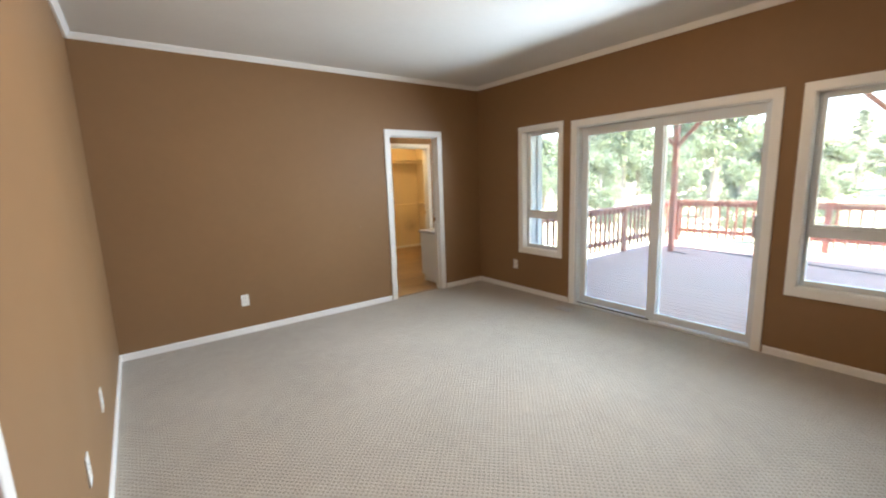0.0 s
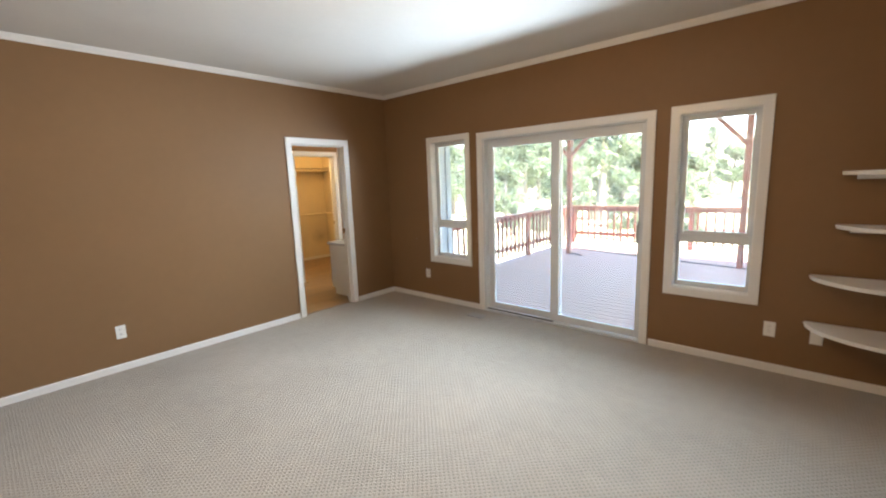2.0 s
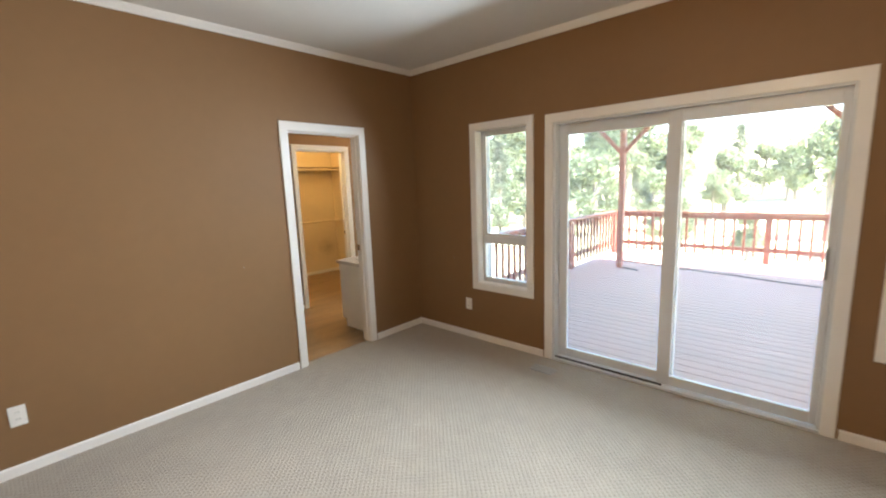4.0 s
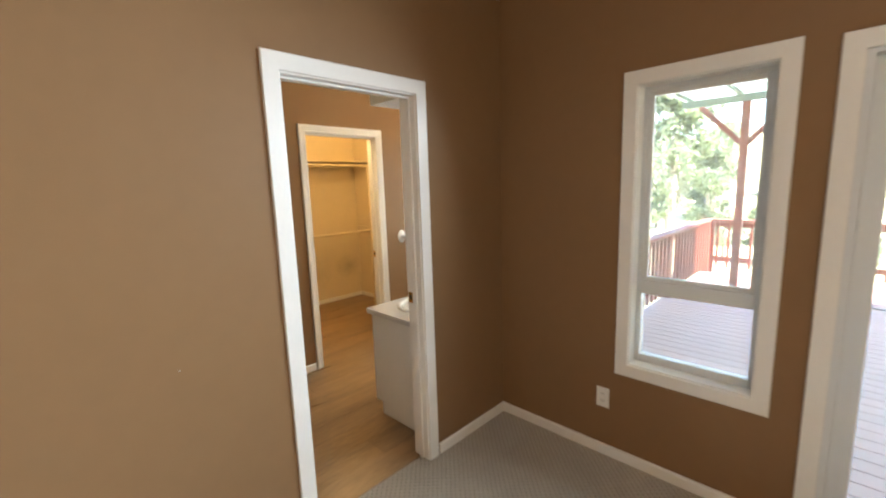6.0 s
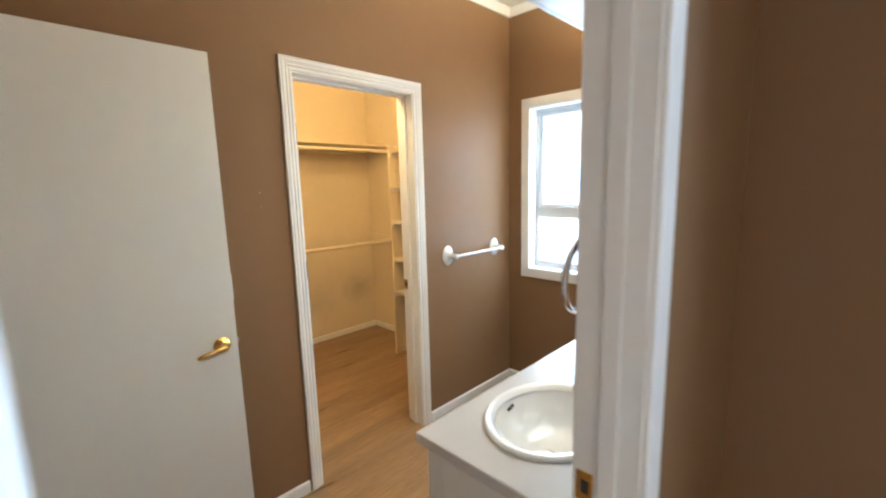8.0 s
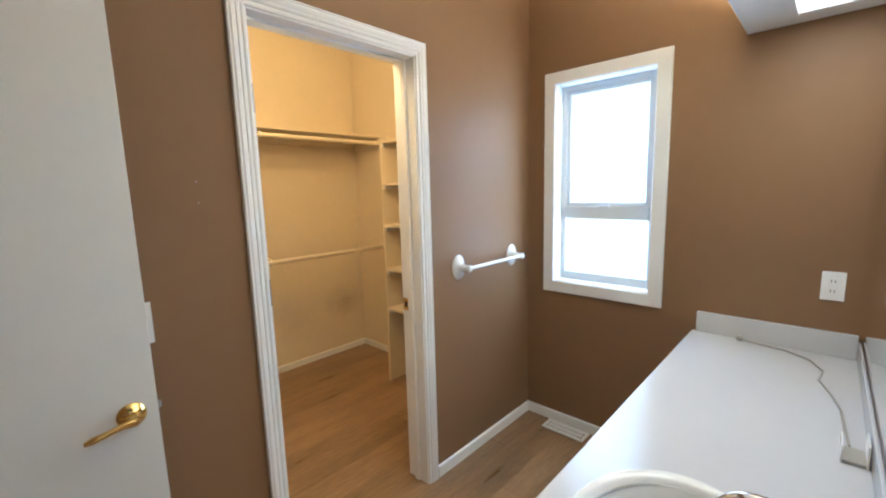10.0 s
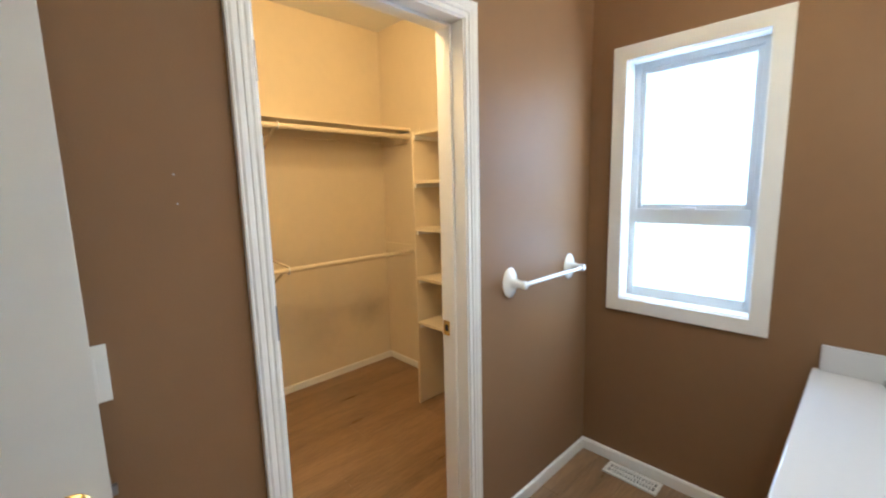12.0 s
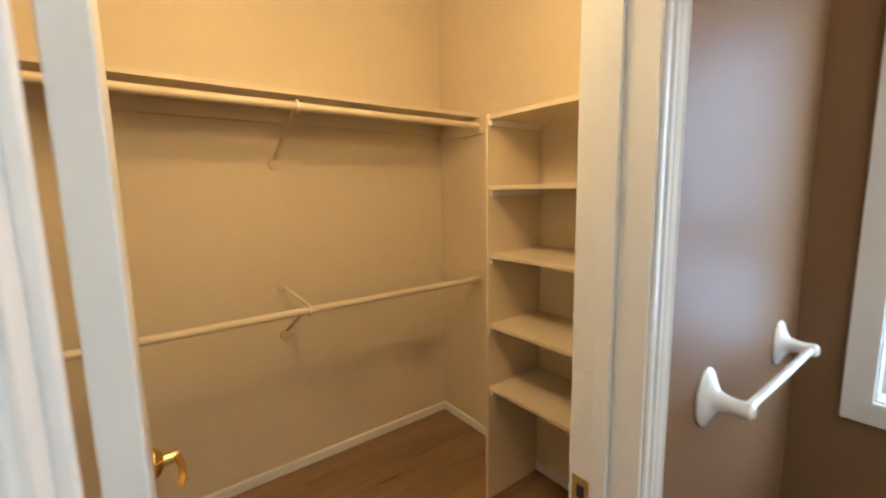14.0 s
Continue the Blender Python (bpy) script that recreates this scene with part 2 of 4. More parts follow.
def closet_mat():
    """Cream paint with hanger scuffs and a grey smudge low in the corner."""
    m = mat("cream_closet_paint", (0.70, 0.60, 0.42), 0.6, vary=0.04, scale=1.6, bump=0.2, bump_scale=180)
    nt = m.node_tree
    n, link = nt.nodes, nt.links.new
    b = n["Principled BSDF"]
    old = b.inputs["Base Color"].links[0].from_socket
    geo = n.new("ShaderNodeNewGeometry")
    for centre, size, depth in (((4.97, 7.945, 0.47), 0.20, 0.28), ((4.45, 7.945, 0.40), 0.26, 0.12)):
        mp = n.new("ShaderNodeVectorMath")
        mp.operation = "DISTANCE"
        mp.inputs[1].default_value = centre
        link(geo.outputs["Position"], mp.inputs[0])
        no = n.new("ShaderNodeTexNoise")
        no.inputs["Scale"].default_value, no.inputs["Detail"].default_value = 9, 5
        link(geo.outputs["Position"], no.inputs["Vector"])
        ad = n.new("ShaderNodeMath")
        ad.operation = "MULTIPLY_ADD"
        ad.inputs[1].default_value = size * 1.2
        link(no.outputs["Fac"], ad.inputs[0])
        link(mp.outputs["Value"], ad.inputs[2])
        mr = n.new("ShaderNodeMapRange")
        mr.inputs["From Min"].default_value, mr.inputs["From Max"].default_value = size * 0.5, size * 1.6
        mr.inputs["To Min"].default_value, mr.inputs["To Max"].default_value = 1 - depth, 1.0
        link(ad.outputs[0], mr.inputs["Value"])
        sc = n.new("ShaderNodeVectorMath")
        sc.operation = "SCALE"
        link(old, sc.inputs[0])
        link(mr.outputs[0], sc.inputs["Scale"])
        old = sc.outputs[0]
    link(old, b.inputs["Base Color"])
    return m


M_CLOSET = closet_mat()

# ---- mesh helpers ----


def link_mesh(name, bm, material, parent=None, label="", smooth=False):
    bmesh.ops.recalc_face_normals(bm, faces=bm.faces)
    me = bpy.data.meshes.new(name)
    bm.to_mesh(me)
    bm.free()
    me.materials.append(material)
    if smooth:
        me.shade_smooth()
        me.set_sharp_from_angle(angle=radians(40))
    ob = new(name, me)
    ob.parent = parent
    if label:
        ob["label"] = label
    return ob


part = link_mesh


def empty(name, place=(0, 0, 0)):
    ob = new(name)
    ob.empty_display_size = 0.1
    ob.location = place
    return ob


def box(lo, hi, bevel=0.0, bm=None):
    bm = bm or bmesh.new()
    lo, hi = [min(a, b) for a, b in zip(lo, hi)], [max(a, b) for a, b in zip(lo, hi)]
    m = Matrix.LocRotScale([(a + b) / 2 for a, b in zip(lo, hi)], None, [b - a for a, b in zip(lo, hi)])
    made = bmesh.ops.create_cube(bm, size=1, matrix=m)["verts"]
    if bevel:
        edges = {e for v in made for e in v.link_edges}
        bmesh.ops.bevel(bm, geom=list(edges), offset=bevel, segments=2, affect="EDGES", profile=0.6)
    return bm


def bar(a, b, w, d, bevel=0.0, up=(0, 0, 1)):
    """A square bar from a to b, w wide and d deep."""
    a, b = Vector(a), Vector(b)
    z = (b - a).normalized()
    x = Vector(up).cross(z)
    x = x.normalized() if x.length > 1e-4 else Vector((1, 0, 0))
    y = z.cross(x)
    bm = box((-w / 2, -d / 2, 0), (w / 2, d / 2, (b - a).length), bevel)
    bm.transform(Matrix.Translation(a) @ Matrix((x, y, z)).transposed().to_4x4())
    return bm


def tube(points, radius, sides=12, closed=False, bm=None):
    """A round tube along points; radius: one number or one for each point."""
    bm = bm or bmesh.new()
    pts = [Vector(p) for p in points]
    n = len(pts)
    radii = radius if isinstance(radius, (list, tuple)) else [radius] * n
    rings, side = [], None
    for i, p in enumerate(pts):
        a = pts[(i - 1) % n] if closed or i else pts[0]
        b = pts[(i + 1) % n] if closed or i < n - 1 else pts[-1]
        z = (b - a).normalized()
        if side is None:
            side = z.orthogonal().normalized()
        side = (side - z * side.dot(z)).normalized()
        other = z.cross(side)
        rings.append([bm.verts.new(p + radii[i] * (math.cos(t) * side + math.sin(t) * other)) for t in [2 * math.pi * k / sides for k in range(sides)]])
    for i in range(n if closed else n - 1):
        r, s = rings[i], rings[(i + 1) % n]
        for k in range(sides):
            bm.faces.new((r[k], r[(k + 1) % sides], s[(k + 1) % sides], s[k]))
    if not closed:
        bm.faces.new(rings[0][::-1])
        bm.faces.new(rings[-1])
    return bm


def lathe(profile, m=None, sides=32, sx=1.0, sy=1.0, cap=True):
    """A turned shape about z from (radius, height) pairs."""
    bm = bmesh.new()
    rings = []
    for r, z in profile:
        rings.append([bm.verts.new((r * sx * math.cos(2 * math.pi * k / sides), r * sy * math.sin(2 * math.pi * k / sides), z)) for k in range(sides)])
    for a, b in zip(rings, rings[1:]):
        for k in range(sides):
            bm.faces.new((a[k], a[(k + 1) % sides], b[(k + 1) % sides], b[k]))
    if cap:
        bm.faces.new(rings[0][::-1])
    bm.faces.new(rings[-1])
    if m is not None:
        bm.transform(m)
    return bm


def extrude_outline(outline, thick, bevel=0.0):
    """A flat plate: outline in x, y, from z = 0 up to thick."""
    bm = bmesh.new()
    low = [bm.verts.new((x, y, 0)) for x, y in outline]
    high = [bm.verts.new((x, y, thick)) for x, y in outline]
    n = len(outline)
    bm.faces.new(low[::-1])
    bm.faces.new(high)
    for k in range(n):
        bm.faces.new((low[k], low[(k + 1) % n], high[(k + 1) % n], high[k]))
    if bevel:
        rim = [e for e in bm.edges if abs(e.verts[0].co.z - e.verts[1].co.z) < 1e-6]
        bmesh.ops.bevel(bm, geom=rim, offset=bevel, segments=3, affect="EDGES")
    return bm


def on_wall(axis, fixed, out):
    """Maps wall coordinates (u along the wall, v up, w proud of it) into the world. axis: the wall's constant axis."""
    if axis == "x":
        return lambda u, v, w: Vector((fixed + out * w, u, v))
    return lambda u, v, w: Vector((u, fixed + out * w, v))


def casing(to, u0, u1, v0, v1, profile, closed):
    """Moulding round an opening, mitred: profile of (outward, proud) pairs. Open at the foot unless closed."""
    bm = bmesh.new()
    rings = []
    corners = [(u0, v0, -1, -1 if closed else 0), (u0, v1, -1, 1), (u1, v1, 1, 1), (u1, v0, 1, -1 if closed else 0)]
    for u, v, du, dv in corners:
        rings.append([bm.verts.new(to(u + du * a, v + dv * a, w)) for a, w in profile])
    k = len(profile)
    for i in range(4 if closed else 3):
        r, s = rings[i], rings[(i + 1) % 4]
        for j in range(k):
            bm.faces.new((r[j], r[(j + 1) % k], s[(j + 1) % k], s[j]))
    if not closed:
        bm.faces.new(rings[0])
        bm.faces.new(rings[3])
    return bm


FLAT = lambda w, d: [(0, -0.001), (0, d - 0.003), (0.003, d), (w - 0.003, d), (w, d - 0.003), (w, -0.001)]
FLUTED = [(0, -0.001), (0, 0.007), (0.003, 0.010), (0.010, 0.010), (0.013, 0.0082), (0.017, 0.0082), (0.020, 0.0125), (0.027, 0.0135),
          (0.030, 0.0112), (0.034, 0.0135), (0.044, 0.016), (0.050, 0.0135), (0.054, 0.0165), (0.058, 0.015), (0.058, -0.001)]


def wall(name, axis, lo, hi, span, height, openings, material, label):
    """A wall from lo to hi on its constant axis, along span, with openings (u0, u1, v0, v1) through it."""
    us = sorted({*span, *[u for o in openings for u in o[:2]]})
    vs = sorted({*height, *[v for o in openings for v in o[2:]]})
    bm = bmesh.new()
    cells = {(i, j) for i in range(len(us) - 1) for j in range(len(vs) - 1)
             if not any(o[0] <= us[i] and us[i + 1] <= o[1] and o[2] <= vs[j] and vs[j + 1] <= o[3] for o in openings)}
    to = (lambda u, v, w: (w, u, v)) if axis == "x" else (lambda u, v, w: (u, w, v))
    at = {}

    def vert(i, j, w):
        if (i, j, w) not in at:
            at[i, j, w] = bm.verts.new(to(us[i], vs[j], w))
        return at[i, j, w]

    for i, j in cells:
        for w in (lo, hi):
            bm.faces.new([vert(a, b, w) for a, b in ((i, j), (i + 1, j), (i + 1, j + 1), (i, j + 1))])
        for (p, q), (a, b) in (((i - 1, j), ((i, j), (i, j + 1))), ((i + 1, j), ((i + 1, j), (i + 1, j + 1))),
                               ((i, j - 1), ((i, j), (i + 1, j))), ((i, j + 1), ((i, j + 1), (i + 1, j + 1)))):
            if (p, q) not in cells:
                bm.faces.new([vert(*a, lo), vert(*b, lo), vert(*b, hi), vert(*a, hi)])
    return tagged(link_mesh(name, bm, material), label, "wall", kind="structure")


# ---- the plan ----
WEST, EAST, NORTH, SOUTH, CEIL = -0.262, 3.965, 4.50, -1.25, 2.70
B_SOUTH, B_NORTH, B_EAST, B_WEST = 4.61, 6.11, 5.13, 2.36
C_SOUTH, C_NORTH, C_WEST, C_EAST = 6.238, 7.945, 2.75, 5.172
OUT = 0.125
D1 = (2.541, 3.253, 0.0, 2.027)
D2 = (3.479, 4.204, 0.0, 2.036)
W1 = (3.126, 3.674, 0.575, 2.020)
W2 = (0.369, 0.913, 0.570, 2.008)
SL = (1.152, 2.892, 0.0, 2.000)
BW = (5.397, 5.935, 0.895, 2.026)

wall("wall_north", "y", NORTH, B_SOUTH, (WEST - OUT, B_EAST + OUT), (0, CEIL), [D1], M_WALL, "satin brown painted wall with a white-cased bathroom doorway")
wall("wall_east", "x", EAST, EAST + OUT, (SOUTH - OUT, NORTH), (0, CEIL), [W1, SL, W2], M_WALL, "satin brown painted wall with a patio door and two windows")
wall("wall_west", "x", WEST - OUT, WEST, (SOUTH - OUT, NORTH), (0, CEIL), [(0.28, 1.075, 0, 2.03)], M_WALL, "satin brown painted wall beside the camera's start")
wall("wall_south", "y", SOUTH - OUT, SOUTH, (WEST, EAST), (0, CEIL), [], M_WALL, "satin brown painted plain wall")
wall("bathroom_wall_east", "x", B_EAST, B_EAST + OUT, (B_SOUTH, C_SOUTH - 0.004), (0, CEIL), [BW], M_WALL, "brown painted bathroom wall with a frosted window")
wall("bathroom_wall_north", "y", B_NORTH, C_SOUTH - 0.004, (B_WEST - OUT, B_EAST), (0, CEIL), [D2], M_WALL, "brown painted bathroom wall with a closet doorway")
wall("bathroom_wall_west", "x", B_WEST - OUT, B_WEST, (B_SOUTH, B_NORTH), (0, CEIL), [], M_WALL, "brown painted plain bathroom wall")
wall("closet_wall_south", "y", C_SOUTH - 0.004, C_SOUTH, (C_WEST, C_EAST), (0, CEIL), [D2], M_CLOSET, "cream painted closet wall beside the doorway")
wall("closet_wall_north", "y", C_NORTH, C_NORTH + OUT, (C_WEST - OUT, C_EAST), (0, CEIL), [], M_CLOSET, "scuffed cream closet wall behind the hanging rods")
wall("closet_wall_west", "x", C_WEST - OUT, C_WEST, (C_SOUTH - 0.004, C_NORTH), (0, CEIL), [], M_CLOSET, "cream painted closet side wall")
wall("closet_wall_east", "x", C_EAST, B_EAST + OUT, (C_SOUTH - 0.004, C_NORTH + OUT), (0, CEIL), [], M_CLOSET, "cream painted closet wall behind the shelf tower")

tagged(link_mesh("ceiling", box((WEST - OUT, SOUTH - OUT, CEIL), (B_EAST + OUT, C_NORTH + OUT, CEIL + 0.12)), M_CEIL), "flat off-white ceiling with fine texture", "ceiling", kind="structure")
tagged(link_mesh("roof_slab", box((WEST - 0.4, SOUTH - 0.4, CEIL + 0.124), (B_EAST + 0.3, C_NORTH + 0.4, CEIL + 0.3)), M_SIDING), "plain closed roof above the rooms", "roof", kind="structure")
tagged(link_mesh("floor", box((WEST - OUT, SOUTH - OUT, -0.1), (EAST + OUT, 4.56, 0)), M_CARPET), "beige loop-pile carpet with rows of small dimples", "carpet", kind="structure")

# baseboards and crown
BASE, CROWN = 0.062, 0.047


def run_trim(name, axis, fixed, out, spans, z0, z1, deep, material=M_TRIM, label="white painted baseboard", shape="base"):
    holder = tagged(empty(name), label, "trim", kind="structure")
    for a, b in spans:
        to = on_wall(axis, fixed, out)
        h = z1 - z0
        if shape == "base":
            prof = [(z0, 0), (z0, deep), (z1 - 0.010, deep), (z1 - 0.003, deep * 0.75), (z1, deep * 0.3), (z1, 0)]
        else:
            prof = [(z0, 0), (z0, deep * 0.35), (z0 + h * 0.25, deep * 0.5), (z0 + h * 0.7, deep * 0.92), (z1 - h * 0.12, deep), (z1, deep), (z1, 0)]
        bm = bmesh.new()
        r = [bm.verts.new(to(a, v, w)) for v, w in prof]
        s = [bm.verts.new(to(b, v, w)) for v, w in prof]
        for j in range(len(prof)):
            k = (j + 1) % len(prof)
            bm.faces.new((r[j], r[k], s[k], s[j]))
        bm.faces.new(r)
        bm.faces.new(s)
        part("length", bm, material, holder)


CW = 0.077
run_trim("baseboard_north", "y", NORTH, -1, [(WEST, D1[0] - CW), (D1[1] + CW, EAST)], 0, BASE, 0.012)
run_trim("baseboard_east", "x", EAST, -1, [(SOUTH, SL[0] - CW), (SL[1] + CW, NORTH - 0.012)], 0, BASE, 0.012)
run_trim("baseboard_west", "x", WEST, 1, [(SOUTH, 0.21), (1.135, NORTH - 0.012)], 0, BASE, 0.012)
run_trim("baseboard_south", "y", SOUTH, 1, [(WEST + 0.012, EAST - 0.012)], 0, BASE, 0.012)
run_trim("baseboard_bathroom_north", "y", B_NORTH, -1, [(B_WEST, D2[0] - 0.062), (D2[1] + 0.062, B_EAST)], 0.003, 0.064, 0.012)
run_trim("baseboard_bathroom_east", "x", B_EAST, -1, [(5.19, B_NORTH - 0.012)], 0.003, 0.064, 0.012)
run_trim("baseboard_closet_north", "y", C_NORTH, -1, [(C_WEST, C_EAST)], 0.003, 0.056, 0.010, label="cream painted baseboard in the closet")
run_trim("baseboard_closet_east", "x", C_EAST, -1, [(C_SOUTH, C_NORTH - 0.010)], 0.003, 0.056, 0.010, label="cream painted baseboard in the closet")
for nm, ax, fx, o, sp in (("crown_north", "y", NORTH, -1, (WEST, EAST)), ("crown_east", "x", EAST, -1, (SOUTH, NORTH)), ("crown_west", "x", WEST, 1, (SOUTH, NORTH)),
                          ("crown_south", "y", SOUTH, 1, (WEST, EAST)), ("crown_bathroom_north", "y", B_NORTH, -1, (B_WEST, B_EAST)), ("crown_bathroom_east", "x", B_EAST, -1, (B_SOUTH, B_NORTH)),
                          ("crown_bathroom_south", "y", B_SOUTH, 1, (B_WEST, B_EAST))):
    run_trim(nm, ax, fx, o, [sp], CEIL - CROWN, CEIL - 0.001, 0.042, label="white painted crown moulding under the ceiling", shape="crown")

# ---- door frames ----


def door_frame(name, opening, y0, y1, prof_a, prof_b, label):
    """Casings on both faces of a wall between y0 and y1, and the jamb lining with its stop."""
    holder = tagged(empty(name, ((opening[0] + opening[1]) / 2, (y0 + y1) / 2, 0)), label, "door frame", kind="structure")
    inv = holder.matrix_basis.inverted()
    u0, u1, v0, v1 = opening
    made = []
    made.append(part("casing", casing(on_wall("y", y0, -1), u0 + 0.006, u1 - 0.006, 0.002, v1 - 0.006, prof_a, False), M_TRIM, holder))
    made.append(part("casing", casing(on_wall("y", y1, 1), u0 + 0.006, u1 - 0.006, 0.002, v1 - 0.006, prof_b, False), M_TRIM, holder))
    for lo, hi in (((u0 - 0.003, y0 - 0.003, 0.002), (u0 + 0.012, y1 + 0.003, v1)), ((u1 - 0.012, y0 - 0.003, 0.002), (u1 + 0.003, y1 + 0.003, v1)),
                   ((u0 + 0.012, y0 - 0.003, v1 - 0.012), (u1 - 0.012, y1 + 0.003, v1 + 0.003))):
        made.append(part("jamb", box(lo, hi, 0.001), M_TRIM, holder))
    ym = y1 - 0.046
    for lo, hi in (((u0 + 0.012, ym - 0.03, 0.002), (u0 + 0.022, ym, v1 - 0.012)), ((u1 - 0.022, ym - 0.03, 0.002), (u1 - 0.012, ym, v1 - 0.012)),
                   ((u0 + 0.022, ym - 0.03, v1 - 0.022), (u1 - 0.022, ym, v1 - 0.012))):
        made.append(part("stop", box(lo, hi, 0.002), M_TRIM, holder))
    for ob in made:
        ob.data.transform(inv)
    return holder


def child_box(parent, name, lo, hi, material, bevel=0.0, label=""):
    """A box given in world metres, made a part of parent."""
    ob = part(name, box(lo, hi, bevel), material, parent, label)
    ob.data.transform(Matrix.Translation(-parent.location))
    return ob


def under(piece, owner):
    """Hang a part one level deeper, under another part of the same thing."""
    piece.parent = owner
    return piece


def child(parent, name, bm, material, label="", smooth=True):
    ob = part(name, bm, material, parent, label, smooth)
    ob.data.transform(Matrix.Translation(-parent.location))
    return ob


d1 = door_frame("door_1", D1, NORTH, B_SOUTH, FLAT(0.069, 0.014), FLUTED, "white painted doorway casing into the bathroom")
s1 = child_box(d1, "strike_plate", (D1[1] - 0.0135, 4.575, 0.925), (D1[1] - 0.0115, 4.608, 0.985), M_BRASS, 0, "brass strike plate")
under(child_box(d1, "latch_hole", (D1[1] - 0.0142, 4.583, 0.942), (D1[1] - 0.0130, 4.598, 0.968), M_DARK, 0, "dark latch hole"), s1)
d2 = door_frame("door_2", D2, B_NORTH, C_SOUTH, FLUTED, FLAT(0.058, 0.012), "white fluted doorway casing into the closet")
s2 = child_box(d2, "strike_plate", (D2[1] - 0.0135, 6.200, 0.882), (D2[1] - 0.0115, 6.236, 0.942), M_BRASS, 0, "brass strike plate")
under(child_box(d2, "latch_hole", (D2[1] - 0.0142, 6.209, 0.899), (D2[1] - 0.0130, 6.225, 0.925), M_DARK, 0, "dark latch hole"), s2)
for z in (0.90, 1.86):
    child_box(d2, "hinge", (D2[0] + 0.0115, 6.204, z - 0.045), (D2[0] + 0.0135, 6.240, z + 0.045), M_STEEL, 0, "grey steel hinge leaf")
for z in (1.13, 1.76):
    child_box(d2, "hinge_edge", (D2[0] + 0.0065, B_NORTH - 0.0045, z - 0.045), (D2[0] + 0.0122, B_NORTH - 0.0028, z + 0.045), M_STEEL, 0, "grey steel hinge edge")
# doorway in the bedroom's west wall
d3 = tagged(empty("door_3", (WEST, 0.68, 0)), "white-cased closed red-brown wooden door", "door", kind="structure")
child(d3, "casing", casing(on_wall("x", WEST, 1), 0.276, 1.079, 0.002, 2.034, FLAT(0.058, 0.014), False), M_TRIM, "white casing", False)
child_box(d3, "leaf", (WEST - 0.05, 0.282, 0.006), (WEST - 0.012, 1.073, 2.026), M_REDWOOD, 0.002)


def lever(parent, place, out, along, material=M_BRASS):
    """A turned rosette and a curved lever: out is the way off the door, along the way the lever points."""
    p, o, a = Vector(place), Vector(out), Vector(along)
    turn = o.to_track_quat("Z", "Y").to_matrix().to_4x4()
    rose = child(parent, "rosette", lathe([(0.026, -0.0005), (0.033, 0.0), (0.033, 0.004), (0.026, 0.012), (0.015, 0.018), (0.012, 0.03), (0.013, 0.045), (0.010, 0.050)], Matrix.Translation(p) @ turn, 28), material, "polished brass rosette")
    start = p + o * 0.042
    pts = [start + a * d + o * 0.008 * math.sin(min(1, d / 0.1) * 3.1) - Vector((0, 0, 1)) * (0.016 * (d / 0.1) ** 2) for d in (0, 0.015, 0.03, 0.05, 0.07, 0.085, 0.1)]
    hand = child(parent, "lever", tube(pts, [0.010, 0.0095, 0.008, 0.0075, 0.008, 0.009, 0.006], 14), material, "polished brass lever")
    under(hand, rose)


def slab_door(name, x0, x1, y0, y1, z1, label):
    ob = tagged(empty(name, ((x0 + x1) / 2, (y0 + y1) / 2, 0)), label, "door")
    child_box(ob, "leaf", (x0, y0, 0.010), (x1, y1, z1), M_DOOR, 0.002)
    return ob


bath_door = slab_door("bathroom_door", B_WEST + 0.006, 3.127, 6.03, 6.065, 2.02, "flat off-white slab door standing open along the wall")
lever(bath_door, (3.068, 6.03, 0.903), (0, -1, 0), (-1, 0, 0))
bath_latch = child_box(bath_door, "latch_plate", (3.1265, 6.037, 0.875), (3.1285, 6.058, 0.932), M_STEEL, 0, "small steel latch plate")
under(child_box(bath_door, "latch_bolt", (3.1285, 6.042, 0.893), (3.137, 6.053, 0.913), M_STEEL, 0.002, "steel latch bolt"), bath_latch)
for z in (0.3, 1.02, 1.75):
    child(bath_door, "hinge", tube([(B_WEST + 0.006, 6.071, z - 0.045), (B_WEST + 0.006, 6.071, z + 0.045)], 0.006, 10), M_BRASS, "brass hinge")
closet_door = slab_door("closet_door", 3.506, 3.540, 6.246, 6.925, 2.02, "white slab door swung open into the closet")
lever(closet_door, (3.540, 6.862, 0.903), (1, 0, 0), (0, -1, 0))
for z in (0.90, 1.86):
    child(closet_door, "hinge", tube([(3.500, 6.243, z - 0.045), (3.500, 6.243, z + 0.045)], 0.006, 10), M_STEEL, "grey steel hinge")

# ---- windows ----


